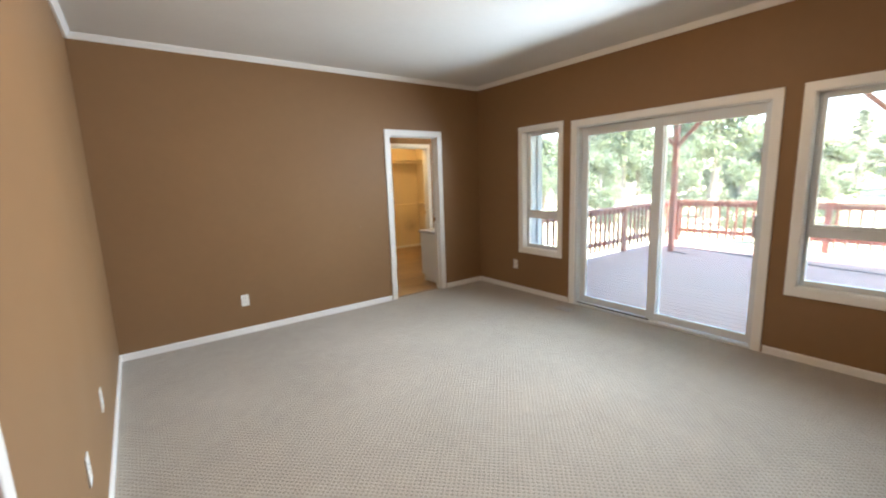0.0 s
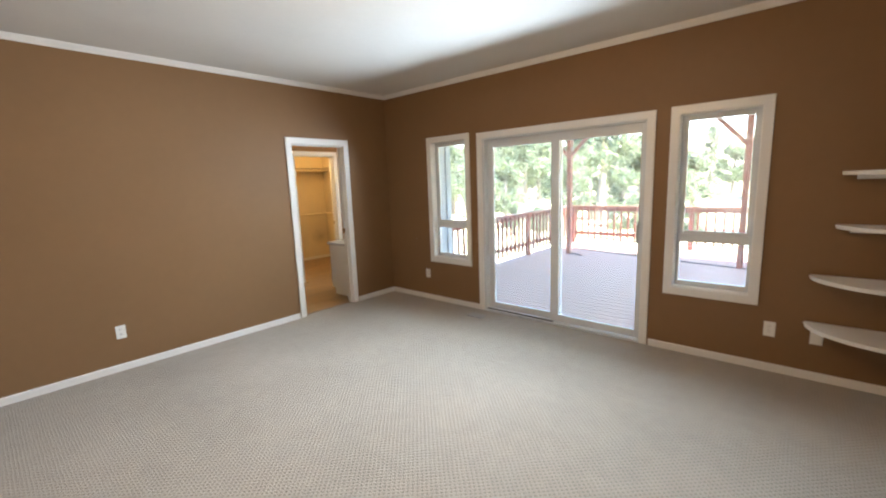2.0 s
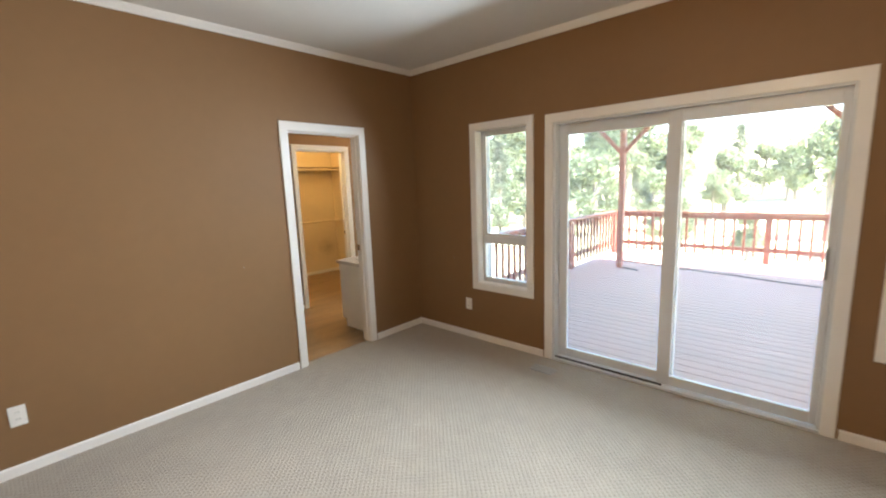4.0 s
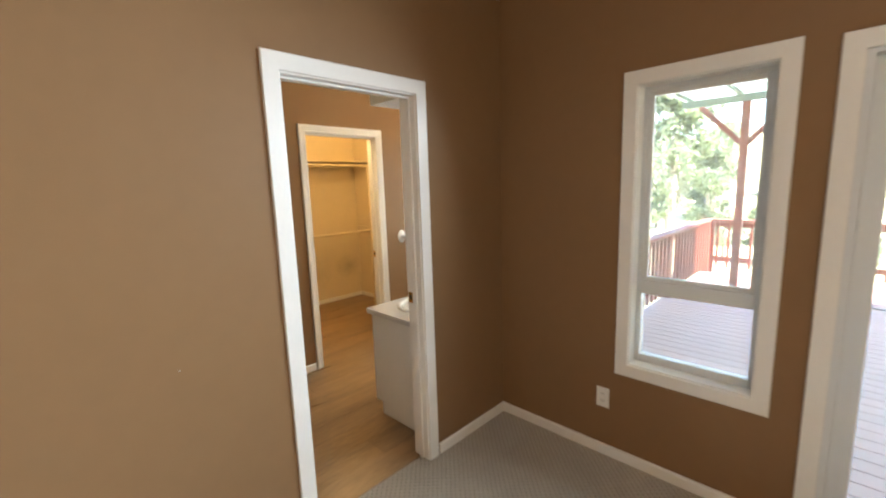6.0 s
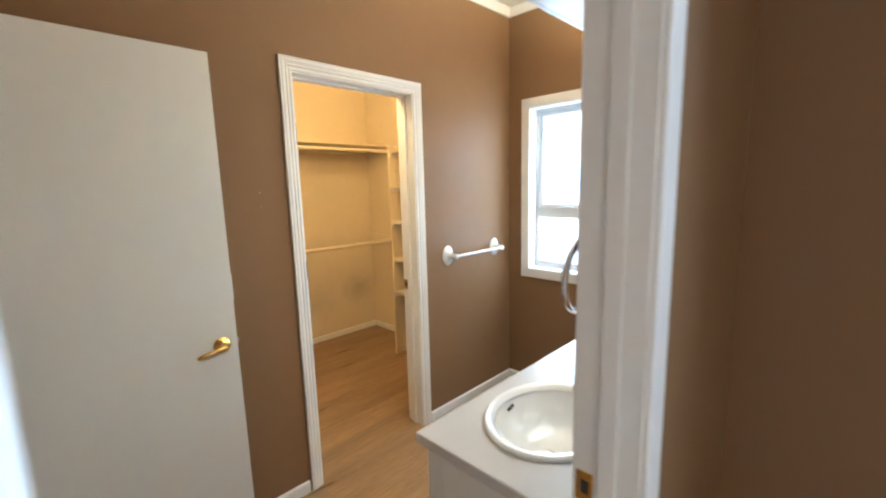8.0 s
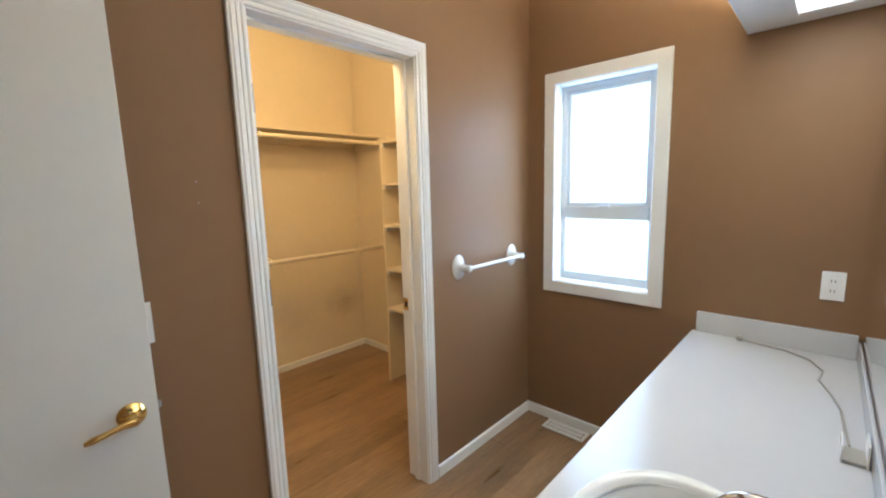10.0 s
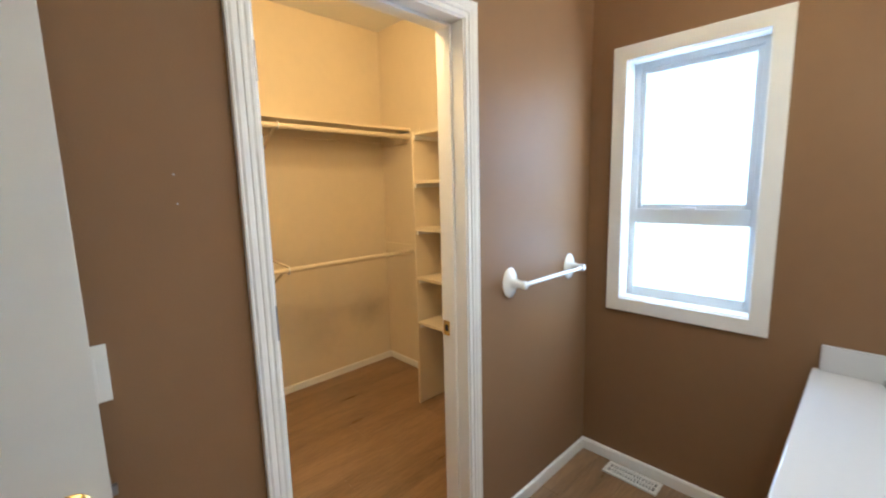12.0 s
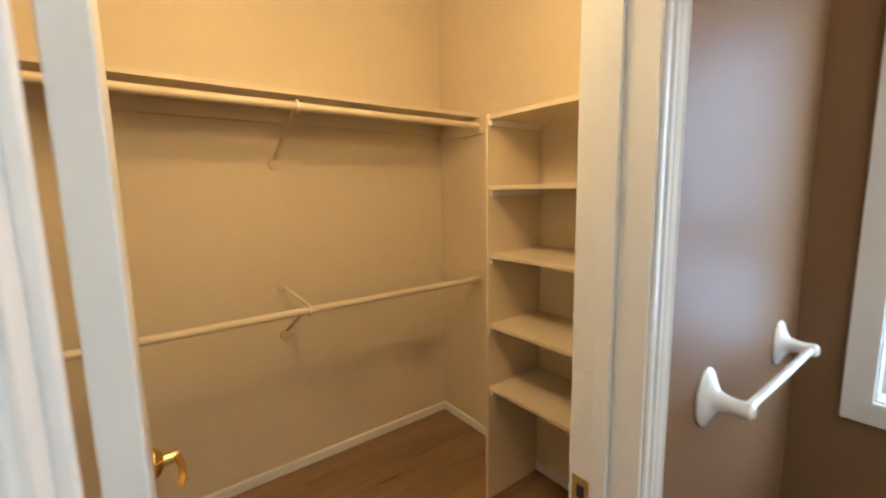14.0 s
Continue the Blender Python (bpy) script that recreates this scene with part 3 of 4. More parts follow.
def window(name, opening, xin, rail_z, glass, label, f=0.032):
    """A cased window in an x wall: reveal, vinyl frame, a fixed lower light, an upper sash, and panes. glass: inset of the frame from the inner face."""
    u0, u1, v0, v1 = opening
    ob = tagged(empty(name, (xin, (u0 + u1) / 2, v0)), label, "window", kind="structure")
    child(ob, "window_casing", casing(on_wall("x", xin, -1), u0 + 0.004, u1 - 0.004, v0 + 0.004, v1 - 0.004, FLAT(0.066, 0.015), True), M_TRIM, "white flat casing", False)
    g = xin + glass
    # reveal lining
    for lo, hi in (((xin - 0.002, u0, v0), (g, u0 + 0.008, v1)), ((xin - 0.002, u1 - 0.008, v0), (g, u1, v1)), ((xin - 0.002, u0 + 0.008, v1 - 0.008), (g, u1 - 0.008, v1))):
        child_box(ob, "reveal", lo, hi, M_TRIM)
    child_box(ob, "window_sill", (xin - 0.004, u0 + 0.008, v0), (g, u1 - 0.008, v0 + 0.010), M_TRIM, 0.002, "white painted sill")
    d = 0.05
    for lo, hi in (((g, u0, v0), (g + d, u0 + f, v1)), ((g, u1 - f, v0), (g + d, u1, v1)), ((g, u0 + f, v1 - f), (g + d, u1 - f, v1)), ((g, u0 + f, v0), (g + d, u1 - f, v0 + f + 0.018))):
        child_box(ob, "window_frame", lo, hi, M_VINYL, 0.003)
    child_box(ob, "meeting_rail", (g - 0.006, u0 + f, rail_z - 0.056), (g + d - 0.006, u1 - f, rail_z + 0.014), M_VINYL, 0.004, "white vinyl meeting rail")
    s = 0.022
    a0, a1, b0, b1 = u0 + f, u1 - f, rail_z + 0.014, v1 - f
    for lo, hi in (((g + 0.006, a0, b0), (g + 0.034, a0 + s, b1)), ((g + 0.006, a1 - s, b0), (g + 0.034, a1, b1)), ((g + 0.006, a0 + s, b1 - s), (g + 0.034, a1 - s, b1)), ((g + 0.006, a0 + s, b0), (g + 0.034, a1 - s, b0 + s))):
        child_box(ob, "sash", lo, hi, M_VINYL, 0.003)
    child_box(ob, "latch", (g - 0.016, (u0 + u1) / 2 - 0.03, rail_z + 0.012), (g + 0.004, (u0 + u1) / 2 + 0.03, rail_z + 0.022), M_VINYL, 0.003)
    return ob, g, (a0 + s, a1 - s, b0 + s, b1 - s), (u0 + f, u1 - f, v0 + f + 0.018, rail_z - 0.056)


def panes(ob, g, rects, material, label):
    for u0, u1, v0, v1 in rects:
        p = child_box(ob, "pane", (g + 0.018, u0 - 0.004, v0 - 0.004), (g + 0.022, u1 + 0.004, v1 + 0.004), material, 0, label)
        p.visible_shadow = False


for nm, o, rz in (("window_1", W1, 1.02), ("window_2", W2, 1.015)):
    ob, g, up, low = window(nm, o, EAST, rz, 0.075, "tall white-cased vinyl window looking onto the deck")
    panes(ob, g, (up, low), M_GLASS, "clear pane")
ob, g, up, low = window("window_3", BW, B_EAST, 1.325, 0.07, "white-cased vinyl bathroom window with frosted panes", 0.038)
panes(ob, g, (up, low), M_FROST, "bright frosted pane")

# patio door
pd = tagged(empty("patio_door", (EAST, 2.03, 0)), "white vinyl sliding glass patio door, closed", "patio door", kind="structure")
u0, u1, v0, v1 = SL
child(pd, "casing", casing(on_wall("x", EAST, -1), u0 + 0.004, u1 - 0.004, 0.002, v1 - 0.004, FLAT(0.068, 0.015), False), M_TRIM, "white flat casing", False)
X0 = EAST + 0.005
for lo, hi in (((EAST - 0.002, u0, 0.022), (EAST + OUT, u0 + 0.020, v1)), ((EAST - 0.002, u1 - 0.028, 0.022), (EAST + OUT, u1, v1)), ((EAST - 0.002, u0 + 0.020, v1 - 0.020), (EAST + OUT, u1 - 0.028, v1))):
    child_box(pd, "door_frame", lo, hi, M_VINYL, 0.003)
child_box(pd, "threshold", (EAST - 0.012, u0, 0.001), (EAST + OUT, u1, 0.022), M_VINYL, 0.004, "white threshold with dark track")
child_box(pd, "track", (EAST + 0.012, 2.02, 0.022), (EAST + 0.034, u1 - 0.028, 0.030), M_DARK, 0.001, "dark sliding track")


def glazed_panel(name, x, a0, a1, side, far, top, foot, label):
    b0, b1 = 0.030, v1 - 0.020
    holder = child_box(pd, name, (x, a0, b0), (x + 0.036, a0 + side, b1), M_VINYL, 0.004, label)
    for nm, lo, hi in (("stile", (x, a1 - far, b0), (x + 0.036, a1, b1)), ("top_rail", (x, a0 + side, b1 - top), (x + 0.036, a1 - far, b1)), ("bottom_rail", (x, a0 + side, b0), (x + 0.036, a1 - far, b0 + foot))):
        child_box(pd, nm, lo, hi, M_VINYL, 0.004)
    p = child_box(pd, "pane", (x + 0.016, a0 + side - 0.005, b0 + foot - 0.005), (x + 0.020, a1 - far + 0.005, b1 - top + 0.005), M_GLASS, 0, "clear glass")
    p.visible_shadow = False


glazed_panel("stile", EAST + 0.072, 1.965, u1 - 0.029, 0.08, 0.070, 0.085, 0.072, "")
glazed_panel("stile", EAST + 0.034, u0 + 0.021, 2.060, 0.036, 0.085, 0.085, 0.072, "")
child(pd, "handle", tube([(EAST + 0.034, 1.205, 0.93), (EAST + 0.002, 1.205, 0.94), (EAST - 0.008, 1.205, 0.98), (EAST - 0.008, 1.205, 1.06), (EAST + 0.002, 1.205, 1.10), (EAST + 0.034, 1.205, 1.11)], 0.008, 10), M_STEEL, "grey metal pull handle")

# ---- wall plates, vents ----


def outlet(name, to, u, v, label, kind):
    c = to(u, v, 0)
    ob = tagged(empty(name, c), label, "outlet" if kind != "switch" else "switch")

    def piece(nm, a0, a1, b0, b1, w0, w1, m, bev=0.0):
        return child_box(ob, nm, to(u + a0, v + b0, w0), to(u + a1, v + b1, w1), m, bev)

    piece("plate", -0.036, 0.036, -0.058, 0.058, 0, 0.006, M_PLASTIC, 0.002)
    if kind == "duplex":
        for s in (-0.02, 0.02):
            socket = piece("socket", -0.016, 0.016, s - 0.014, s + 0.014, 0.006, 0.0085, M_PLASTIC, 0.001)
            for a in (-0.007, 0.005):
                under(piece("slot", a, a + 0.0025, s - 0.002, s + 0.008, 0.0085, 0.009, M_DARK), socket)
    elif kind == "rocker":
        face = piece("face", -0.017, 0.017, -0.034, 0.034, 0.006, 0.009, M_PLASTIC, 0.001)
        for s in (-0.02, 0.02):
            for a in (-0.007, 0.005):
                under(piece("slot", a, a + 0.0025, s - 0.004, s + 0.006, 0.009, 0.0095, M_DARK), face)
    elif kind == "switch":
        piece("rocker", -0.016, 0.016, -0.033, 0.033, 0.006, 0.011, M_PLASTIC, 0.002)
    return ob


tn, te, tw = on_wall("y", NORTH, -1), on_wall("x", EAST, -1), on_wall("x", WEST, 1)
outlet("wall_outlet", tn, 0.784, 0.345, "white duplex outlet plate on the brown wall", "duplex")
outlet("wall_outlet", te, 3.80, 0.345, "white duplex outlet plate below the narrow window", "duplex")
outlet("wall_outlet", te, 0.225, 0.335, "white duplex outlet plate beside the tall window", "duplex")
outlet("wall_outlet", te, -0.045, 0.330, "white outlet plate below the curved shelf", "plain")
outlet("wall_outlet", tw, 2.752, 0.40, "white outlet plate on the side wall", "duplex")
outlet("wall_outlet", tw, 2.02, 0.43, "white outlet plate beside a door casing", "duplex")
outlet("wall_outlet", on_wall("x", B_EAST, -1), 4.715, 1.035, "white rectangular outlet above the counter's end", "rocker")
outlet("light_switch", on_wall("y", B_NORTH, -1), 3.117, 1.115, "white rocker switch plate beside the closet doorway", "switch")


def vent(name, x0, x1, y0, y1, z, long_y, label, material):
    ob = tagged(empty(name, ((x0 + x1) / 2, (y0 + y1) / 2, z)), label, "floor vent")
    child_box(ob, "backing", (x0 + 0.01, y0 + 0.01, z + 0.0005), (x1 - 0.01, y1 - 0.01, z + 0.002), M_DARK)
    b = 0.018
    for lo, hi in (((x0, y0, z), (x0 + b, y1, z + 0.008)), ((x1 - b, y0, z), (x1, y1, z + 0.008)), ((x0 + b, y0, z), (x1 - b, y0 + b, z + 0.008)), ((x0 + b, y1 - b, z), (x1 - b, y1, z + 0.008))):
        child_box(ob, "frame", lo, hi, material, 0.002)
    k = 16
    for i in range(1, k):
        y = y0 + b + (y1 - y0 - 2 * b) * i / k
        child_box(ob, "slat", (x0 + b, y - 0.0035, z + 0.002), (x1 - b, y + 0.0035, z + 0.0075), material)
    xm = (x0 + x1) / 2
    child_box(ob, "divider", (xm - 0.004, y0 + b, z + 0.0022), (xm + 0.004, y1 - b, z + 0.0082), material)


vent("floor_vent", 3.675, 3.785, 2.745, 2.945, 0.0, True, "pale grey metal floor register in the carpet", mat("grey_register_paint", (0.36, 0.36, 0.35), 0.4, vary=0.05))
vent("floor_vent", 5.005, 5.105, 5.678, 5.938, 0.004, True, "white metal floor register beside the bathroom wall", M_TRIM)

for axis, u, v in (("bn", 3.301, 1.438), ("bn", 3.300, 1.499), ("n", 2.096, 0.962), ("e", 3.982, 0.803)):
    to = {"bn": on_wall("y", B_NORTH, -1), "n": tn, "e": te}[axis]
    c = to(u, v, 0)
    nail = tagged(empty("wall_nail", c), "tiny pale nail in the brown painted wall", "nail", "wall nails")
    child(nail, "nail_head", tube([to(u, v, -0.002), to(u, v + 0.0006, 0.005), to(u, v + 0.0008, 0.0065)], [0.0010, 0.0010, 0.0020], 10), M_STEEL)

# ---- bedroom ceiling light and curved shelves ----
lamp = tagged(empty("ceiling_light", (*BED_LAMP, CEIL)), "round warm-lit flush ceiling light", "ceiling light")
child(lamp, "canopy", lathe([(0.10, -0.03), (0.15, -0.028), (0.16, -0.001), (0.15, 0.0)], Matrix.Translation((*BED_LAMP, CEIL))), M_BRASS, "brass canopy")
child(lamp, "dome", lathe([(0.02, -0.105), (0.08, -0.098), (0.12, -0.075), (0.14, -0.0305)], Matrix.Translation((*BED_LAMP, CEIL))), M_DOME, "glowing glass dome")
lamp = tagged(empty("closet_light", (*CLOSET_LAMP, CEIL)), "small warm-lit flush closet light", "ceiling light")
child(lamp, "canopy", lathe([(0.07, -0.03), (0.10, -0.028), (0.11, -0.001), (0.10, 0.0)], Matrix.Translation((*CLOSET_LAMP, CEIL))), M_TRIM, "white canopy")
child(lamp, "dome", lathe([(0.02, -0.12), (0.07, -0.10), (0.085, -0.0305)], Matrix.Translation((*CLOSET_LAMP, CEIL))), M_DOME, "glowing glass dome")


def curved_shelf(z, half, deep):
    ob = tagged(empty("wall_shelf", (EAST, -0.45, z)), "white half-round floating shelf on the brown wall", "shelf", "curved wall shelves")
    pts = [(-deep * math.sin(math.pi * k / 28), half * math.cos(math.pi * k / 28)) for k in range(29)]
    board = part("board", extrude_outline(pts, 0.026, 0.006), M_TRIM, ob, smooth=True)
    part("wall_cleat", box((-0.018, -half * 0.8, -0.03), (-0.0005, half * 0.8, 0.0)), M_TRIM, ob)
    return ob


for z, half, deep in ((1.485, 0.37, 0.30), (1.128, 0.375, 0.315), (0.765, 0.48, 0.385), (0.415, 0.485, 0.40)):
    curved_shelf(z, half, deep)

# ---- bathroom ----
VX0, VX1, VY1, TOP = 3.375, B_EAST - 0.002, 5.165, 0.752
vanity = tagged(empty("vanity_cabinet", (VX0, B_SOUTH, 0)), "white painted vanity cabinet under a long counter", "cabinet")
child_box(vanity, "end_panel", (VX0, B_SOUTH + 0.002, 0.006), (VX0 + 0.018, VY1 - 0.07, TOP - 0.036), M_CABINET, 0.001)
child_box(vanity, "end_panel", (VX0, VY1 - 0.07, 0.095), (VX0 + 0.018, VY1, TOP - 0.036), M_CABINET, 0.001)
child_box(vanity, "toe_kick", (VX0 + 0.018, VY1 - 0.085, 0.006), (VX1, VY1 - 0.07, 0.095), M_CABINET)
child_box(vanity, "front_frame", (VX0 + 0.018, VY1 - 0.018, 0.095), (VX1, VY1, TOP - 0.036), M_CABINET, 0.001)
nd = 4
for i in range(nd):
    w = (VX1 - VX0 - 0.06) / nd
    a = VX0 + 0.03 + i * w
    dr = child_box(vanity, "cabinet_door", (a + 0.012, VY1, 0.12), (a + w - 0.012, VY1 + 0.016, TOP - 0.06), M_CABINET, 0.004)

SX, SY = 3.700, 4.925
ctop = tagged(empty("countertop", (VX0, B_SOUTH, TOP)), "long white laminate counter with low splash", "countertop")


def slab_with_hole(x0, x1, y0, y1, z0, z1, cx, cy, rx, ry, n=40):
    """A counter slab with an oval cut through it for the basin."""
    bm = bmesh.new()
    rim, out = [], []
    for k in range(n):
        t = 2 * math.pi * (k + 0.5) / n
        c, s = math.cos(t), math.sin(t)
        rim.append((cx + rx * c, cy + ry * s))
        r = min((x1 - cx) / c if c > 0 else (x0 - cx) / c, (y1 - cy) / s if s > 0 else (y0 - cy) / s)
        out.append((cx + r * c, cy + r * s))
    for z in (z0, z1):
        a = [bm.verts.new((*p, z)) for p in rim]
        b = [bm.verts.new((*p, z)) for p in out]
        for k in range(n):
            j = (k + 1) % n
            bm.faces.new((a[k], a[j], b[j], b[k]))
            if abs(out[k][0] - out[j][0]) > 1e-6 and abs(out[k][1] - out[j][1]) > 1e-6:
                corner = (x1 if out[k][0] + out[j][0] > 2 * cx else x0, y1 if out[k][1] + out[j][1] > 2 * cy else y0)
                bm.faces.new((b[k], b[j], bm.verts.new((*corner, z))))
    return bm


CX0, CX1, CY0, CY1 = 3.352, B_EAST - 0.002, B_SOUTH + 0.002, 5.195
child(ctop, "top", slab_with_hole(CX0 + 0.004, CX1, CY0, CY1 - 0.004, TOP - 0.004, TOP, SX, SY, 0.205, 0.165), M_COUNTER, smooth=False)
child_box(ctop, "front_edge", (CX0, CY1 - 0.022, TOP - 0.036), (CX1, CY1, TOP - 0.001), M_COUNTER, 0.004)
child_box(ctop, "end_edge", (CX0, CY0, TOP - 0.036), (CX0 + 0.02, CY1 - 0.022, TOP - 0.001), M_COUNTER, 0.004)
child_box(ctop, "backsplash", (CX0, B_SOUTH + 0.002, TOP + 0.0005), (CX1, B_SOUTH + 0.016, TOP + 0.072), M_COUNTER, 0.002)
child_box(ctop, "side_splash", (B_EAST - 0.020, B_SOUTH + 0.016, TOP + 0.0005), (B_EAST - 0.001, CY1 - 0.02, TOP + 0.098), M_COUNTER, 0.003)

basin = tagged(empty("sink_basin", (SX, SY, TOP)), "oval white ceramic drop-in basin with rolled rim", "sink")
bowl = [(1.0, 0.001), (1.01, 0.010), (0.985, 0.016), (0.93, 0.016), (0.885, 0.010), (0.85, -0.004), (0.80, -0.04), (0.68, -0.09), (0.45, -0.125), (0.13, -0.138)]
bm = lathe([(r * 0.24, z) for r, z in bowl], Matrix.Translation((SX, SY, TOP)), 56, 1.0, 0.83, False)
child(basin, "bowl", bm, M_CERAMIC)
child(basin, "drain", lathe([(0.026, 0.0), (0.026, 0.003), (0.018, 0.004), (0.014, 0.001)], Matrix.Translation((SX, SY, TOP - 0.1378))), M_CHROME, "chrome drain ring")
child(basin, "overflow_slot", bar((SX - 0.016, SY + 0.158, TOP - 0.028), (SX + 0.016, SY + 0.158, TOP - 0.020), 0.008, 0.010, 0.003), M_DARK, "dark overflow slot")

FX, FY = 3.735, 4.725
faucet = tagged(empty("faucet", (FX, FY, TOP)), "arched chrome two-handle bathroom faucet", "faucet")
child(faucet, "base", lathe([(0.026, 0.0005), (0.026, 0.010), (0.019, 0.020), (0.016, 0.035), (0.0135, 0.045)], Matrix.Translation((FX, FY, TOP))), M_CHROME)
arc = [(FX, FY, TOP + 0.03), (FX, FY, TOP + 0.100)] + [(FX, FY + 0.066 - 0.066 * math.cos(a), TOP + 0.100 + 0.055 * math.sin(a)) for a in [radians(q) for q in range(15, 181, 15)]]
child(faucet, "spout", tube(arc, 0.013, 16), M_CHROME)
for s in (-0.1, 0.1):
    hb = child(faucet, "handle_base", lathe([(0.024, 0.0005), (0.024, 0.009), (0.016, 0.022), (0.012, 0.04), (0.010, 0.045)], Matrix.Translation((FX + s, FY, TOP))), M_CHROME)
    fh = child(faucet, "handle", tube([(FX + s, FY, TOP + 0.045), (FX + s * 1.1, FY, TOP + 0.06), (FX + s * 1.3, FY + 0.004, TOP + 0.075), (FX + s * 1.55, FY + 0.006, TOP + 0.088)], [0.010, 0.0095, 0.0085, 0.011], 12), M_CHROME)
    under(fh, hb)

mirror = tagged(empty("wall_mirror", (4.25, B_SOUTH, 1.4)), "large frameless mirror with a thin metal channel", "mirror")
child_box(mirror, "glass", (3.42, B_SOUTH + 0.001, TOP + 0.082), (5.105, B_SOUTH + 0.006, 2.045), M_MIRROR)
child_box(mirror, "channel", (3.415, B_SOUTH + 0.001, TOP + 0.073), (5.110, B_SOUTH + 0.010, TOP + 0.0818), M_STEEL, 0.001, "thin metal channel")

ring = tagged(empty("towel_ring", (3.365, B_SOUTH, 1.43)), "chrome towel ring on a wall post", "towel ring")
child(ring, "wall_plate", lathe([(0.028, 0.0), (0.028, 0.006), (0.018, 0.014), (0.011, 0.022), (0.010, 0.05), (0.013, 0.062), (0.006, 0.066)], Matrix.Translation((3.375, B_SOUTH, 1.400)) @ pose(0, 0, 0, -90)), M_CHROME)
pts = [(3.375 + 0.076 * math.sin(a), B_SOUTH + 0.054 + 0.012 * (1 - math.cos(a)) / 2, 1.322 + 0.078 * math.cos(a)) for a in [2 * math.pi * k / 40 for k in range(40)]]
child(ring, "ring", tube(pts, 0.0065, 12, True), M_CHROME)

valance = tagged(empty("vanity_light_box", (4.25, 4.835, 2.066)), "long boxed valance light with a lit diffuser", "light box")
Z0, Z1, YF = 2.066, 2.172, 5.058
child_box(valance, "front_board", (3.385, YF - 0.018, Z0), (B_EAST - 0.001, YF, Z1), M_CABINET, 0.001)
child_box(valance, "end_board", (3.385, B_SOUTH + 0.001, Z0), (3.403, YF - 0.018, Z1), M_CABINET, 0.001)
LY0, LY1, LX0, LX1 = 4.685, 4.90, 3.70, 4.985
for lo, hi in (((3.403, B_SOUTH + 0.001), (B_EAST - 0.001, LY0)), ((3.403, LY1), (B_EAST - 0.001, YF - 0.018)), ((3.403, LY0), (LX0, LY1)), ((LX1, LY0), (B_EAST - 0.001, LY1))):
    child_box(valance, "bottom_board", (*lo, Z0 + 0.001), (*hi, Z0 + 0.013), M_CABINET)
for lo, hi in (((LX0 - 0.02, LY0 - 0.02), (LX1 + 0.02, LY0 + 0.012)), ((LX0 - 0.02, LY1 - 0.012), (LX1 + 0.02, LY1 + 0.02)), ((LX0 - 0.02, LY0 + 0.012), (LX0 + 0.012, LY1 - 0.012)), ((LX1 - 0.012, LY0 + 0.012), (LX1 + 0.02, LY1 - 0.012))):
    child_box(valance, "lens_trim", (*lo, Z0 - 0.010), (*hi, Z0 + 0.0008), M_TRIM, 0.003, "cream lens trim")
child_box(valance, "diffuser", (LX0 + 0.012, LY0 + 0.012, Z0 + 0.003), (LX1 - 0.012, LY1 - 0.012, Z0 + 0.008), M_DIFFUSER, 0, "glowing ribbed diffuser")

tb = tagged(empty("towel_bar", (4.70, B_NORTH, 1.065)), "white ceramic towel bar on flared posts", "towel bar")
for x in (4.455, 4.935):
    post = lathe([(0.046, 0.0005), (0.047, 0.005), (0.043, 0.011), (0.030, 0.017), (0.021, 0.027), (0.0165, 0.045), (0.0155, 0.060), (0.0175, 0.072), (0.017, 0.082), (0.010, 0.088)], None, 32)
    for v in post.verts:
        v.co.y *= 1.35 if v.co.z < 0.02 else 1.0
    post.transform(Matrix.Translation((x, B_NORTH, 1.065)) @ pose(0, 0, 0, 90))
    child(tb, "post", post, M_CERAMIC)
child(tb, "bar", tube([(4.455, B_NORTH - 0.072, 1.065), (4.935, B_NORTH - 0.072, 1.065)], 0.0095, 16), M_CERAMIC)

cord = tagged(empty("power_cord", (5.0, 5.0, TOP)), "thin pale cord with a plug lying on the counter", "cord")
pts = [(5.085, 5.005, TOP + 0.010), (5.075, 4.93, TOP + 0.005), (5.06, 4.84, TOP + 0.0045), (5.00, 4.76, TOP + 0.0045), (4.90, 4.72, TOP + 0.0045), (4.80, 4.73, TOP + 0.0045), (4.70, 4.70, TOP + 0.0045), (4.58, 4.675, TOP + 0.0045), (4.46, 4.67, TOP + 0.0045), (4.355, 4.662, TOP + 0.0045)]
child(cord, "wire", tube(pts, 0.0035, 8), M_CABLE)
child(cord, "plug", lathe([(0.008, 0), (0.012, 0.006), (0.012, 0.018), (0.006, 0.026)], Matrix.Translation((5.085, 5.010, TOP + 0.0125)) @ pose(0, 0, 0, 90, 0, 0), 14), M_CABLE)

stand = tagged(empty("plastic_dish", (4.30, 4.66, TOP)), "small white plastic holder at the cord's end", "dish")
child_box(stand, "base", (4.265, 4.634, TOP + 0.0005), (4.345, 4.678, TOP + 0.010), M_CABLE, 0.002)
child_box(stand, "back", (4.265, 4.630, TOP + 0.0005), (4.345, 4.634, TOP + 0.060), M_PLASTIC, 0.001)
child_box(stand, "lip", (4.265, 4.678, TOP + 0.0005), (4.345, 4.681, TOP + 0.045), M_PLASTIC, 0.001)

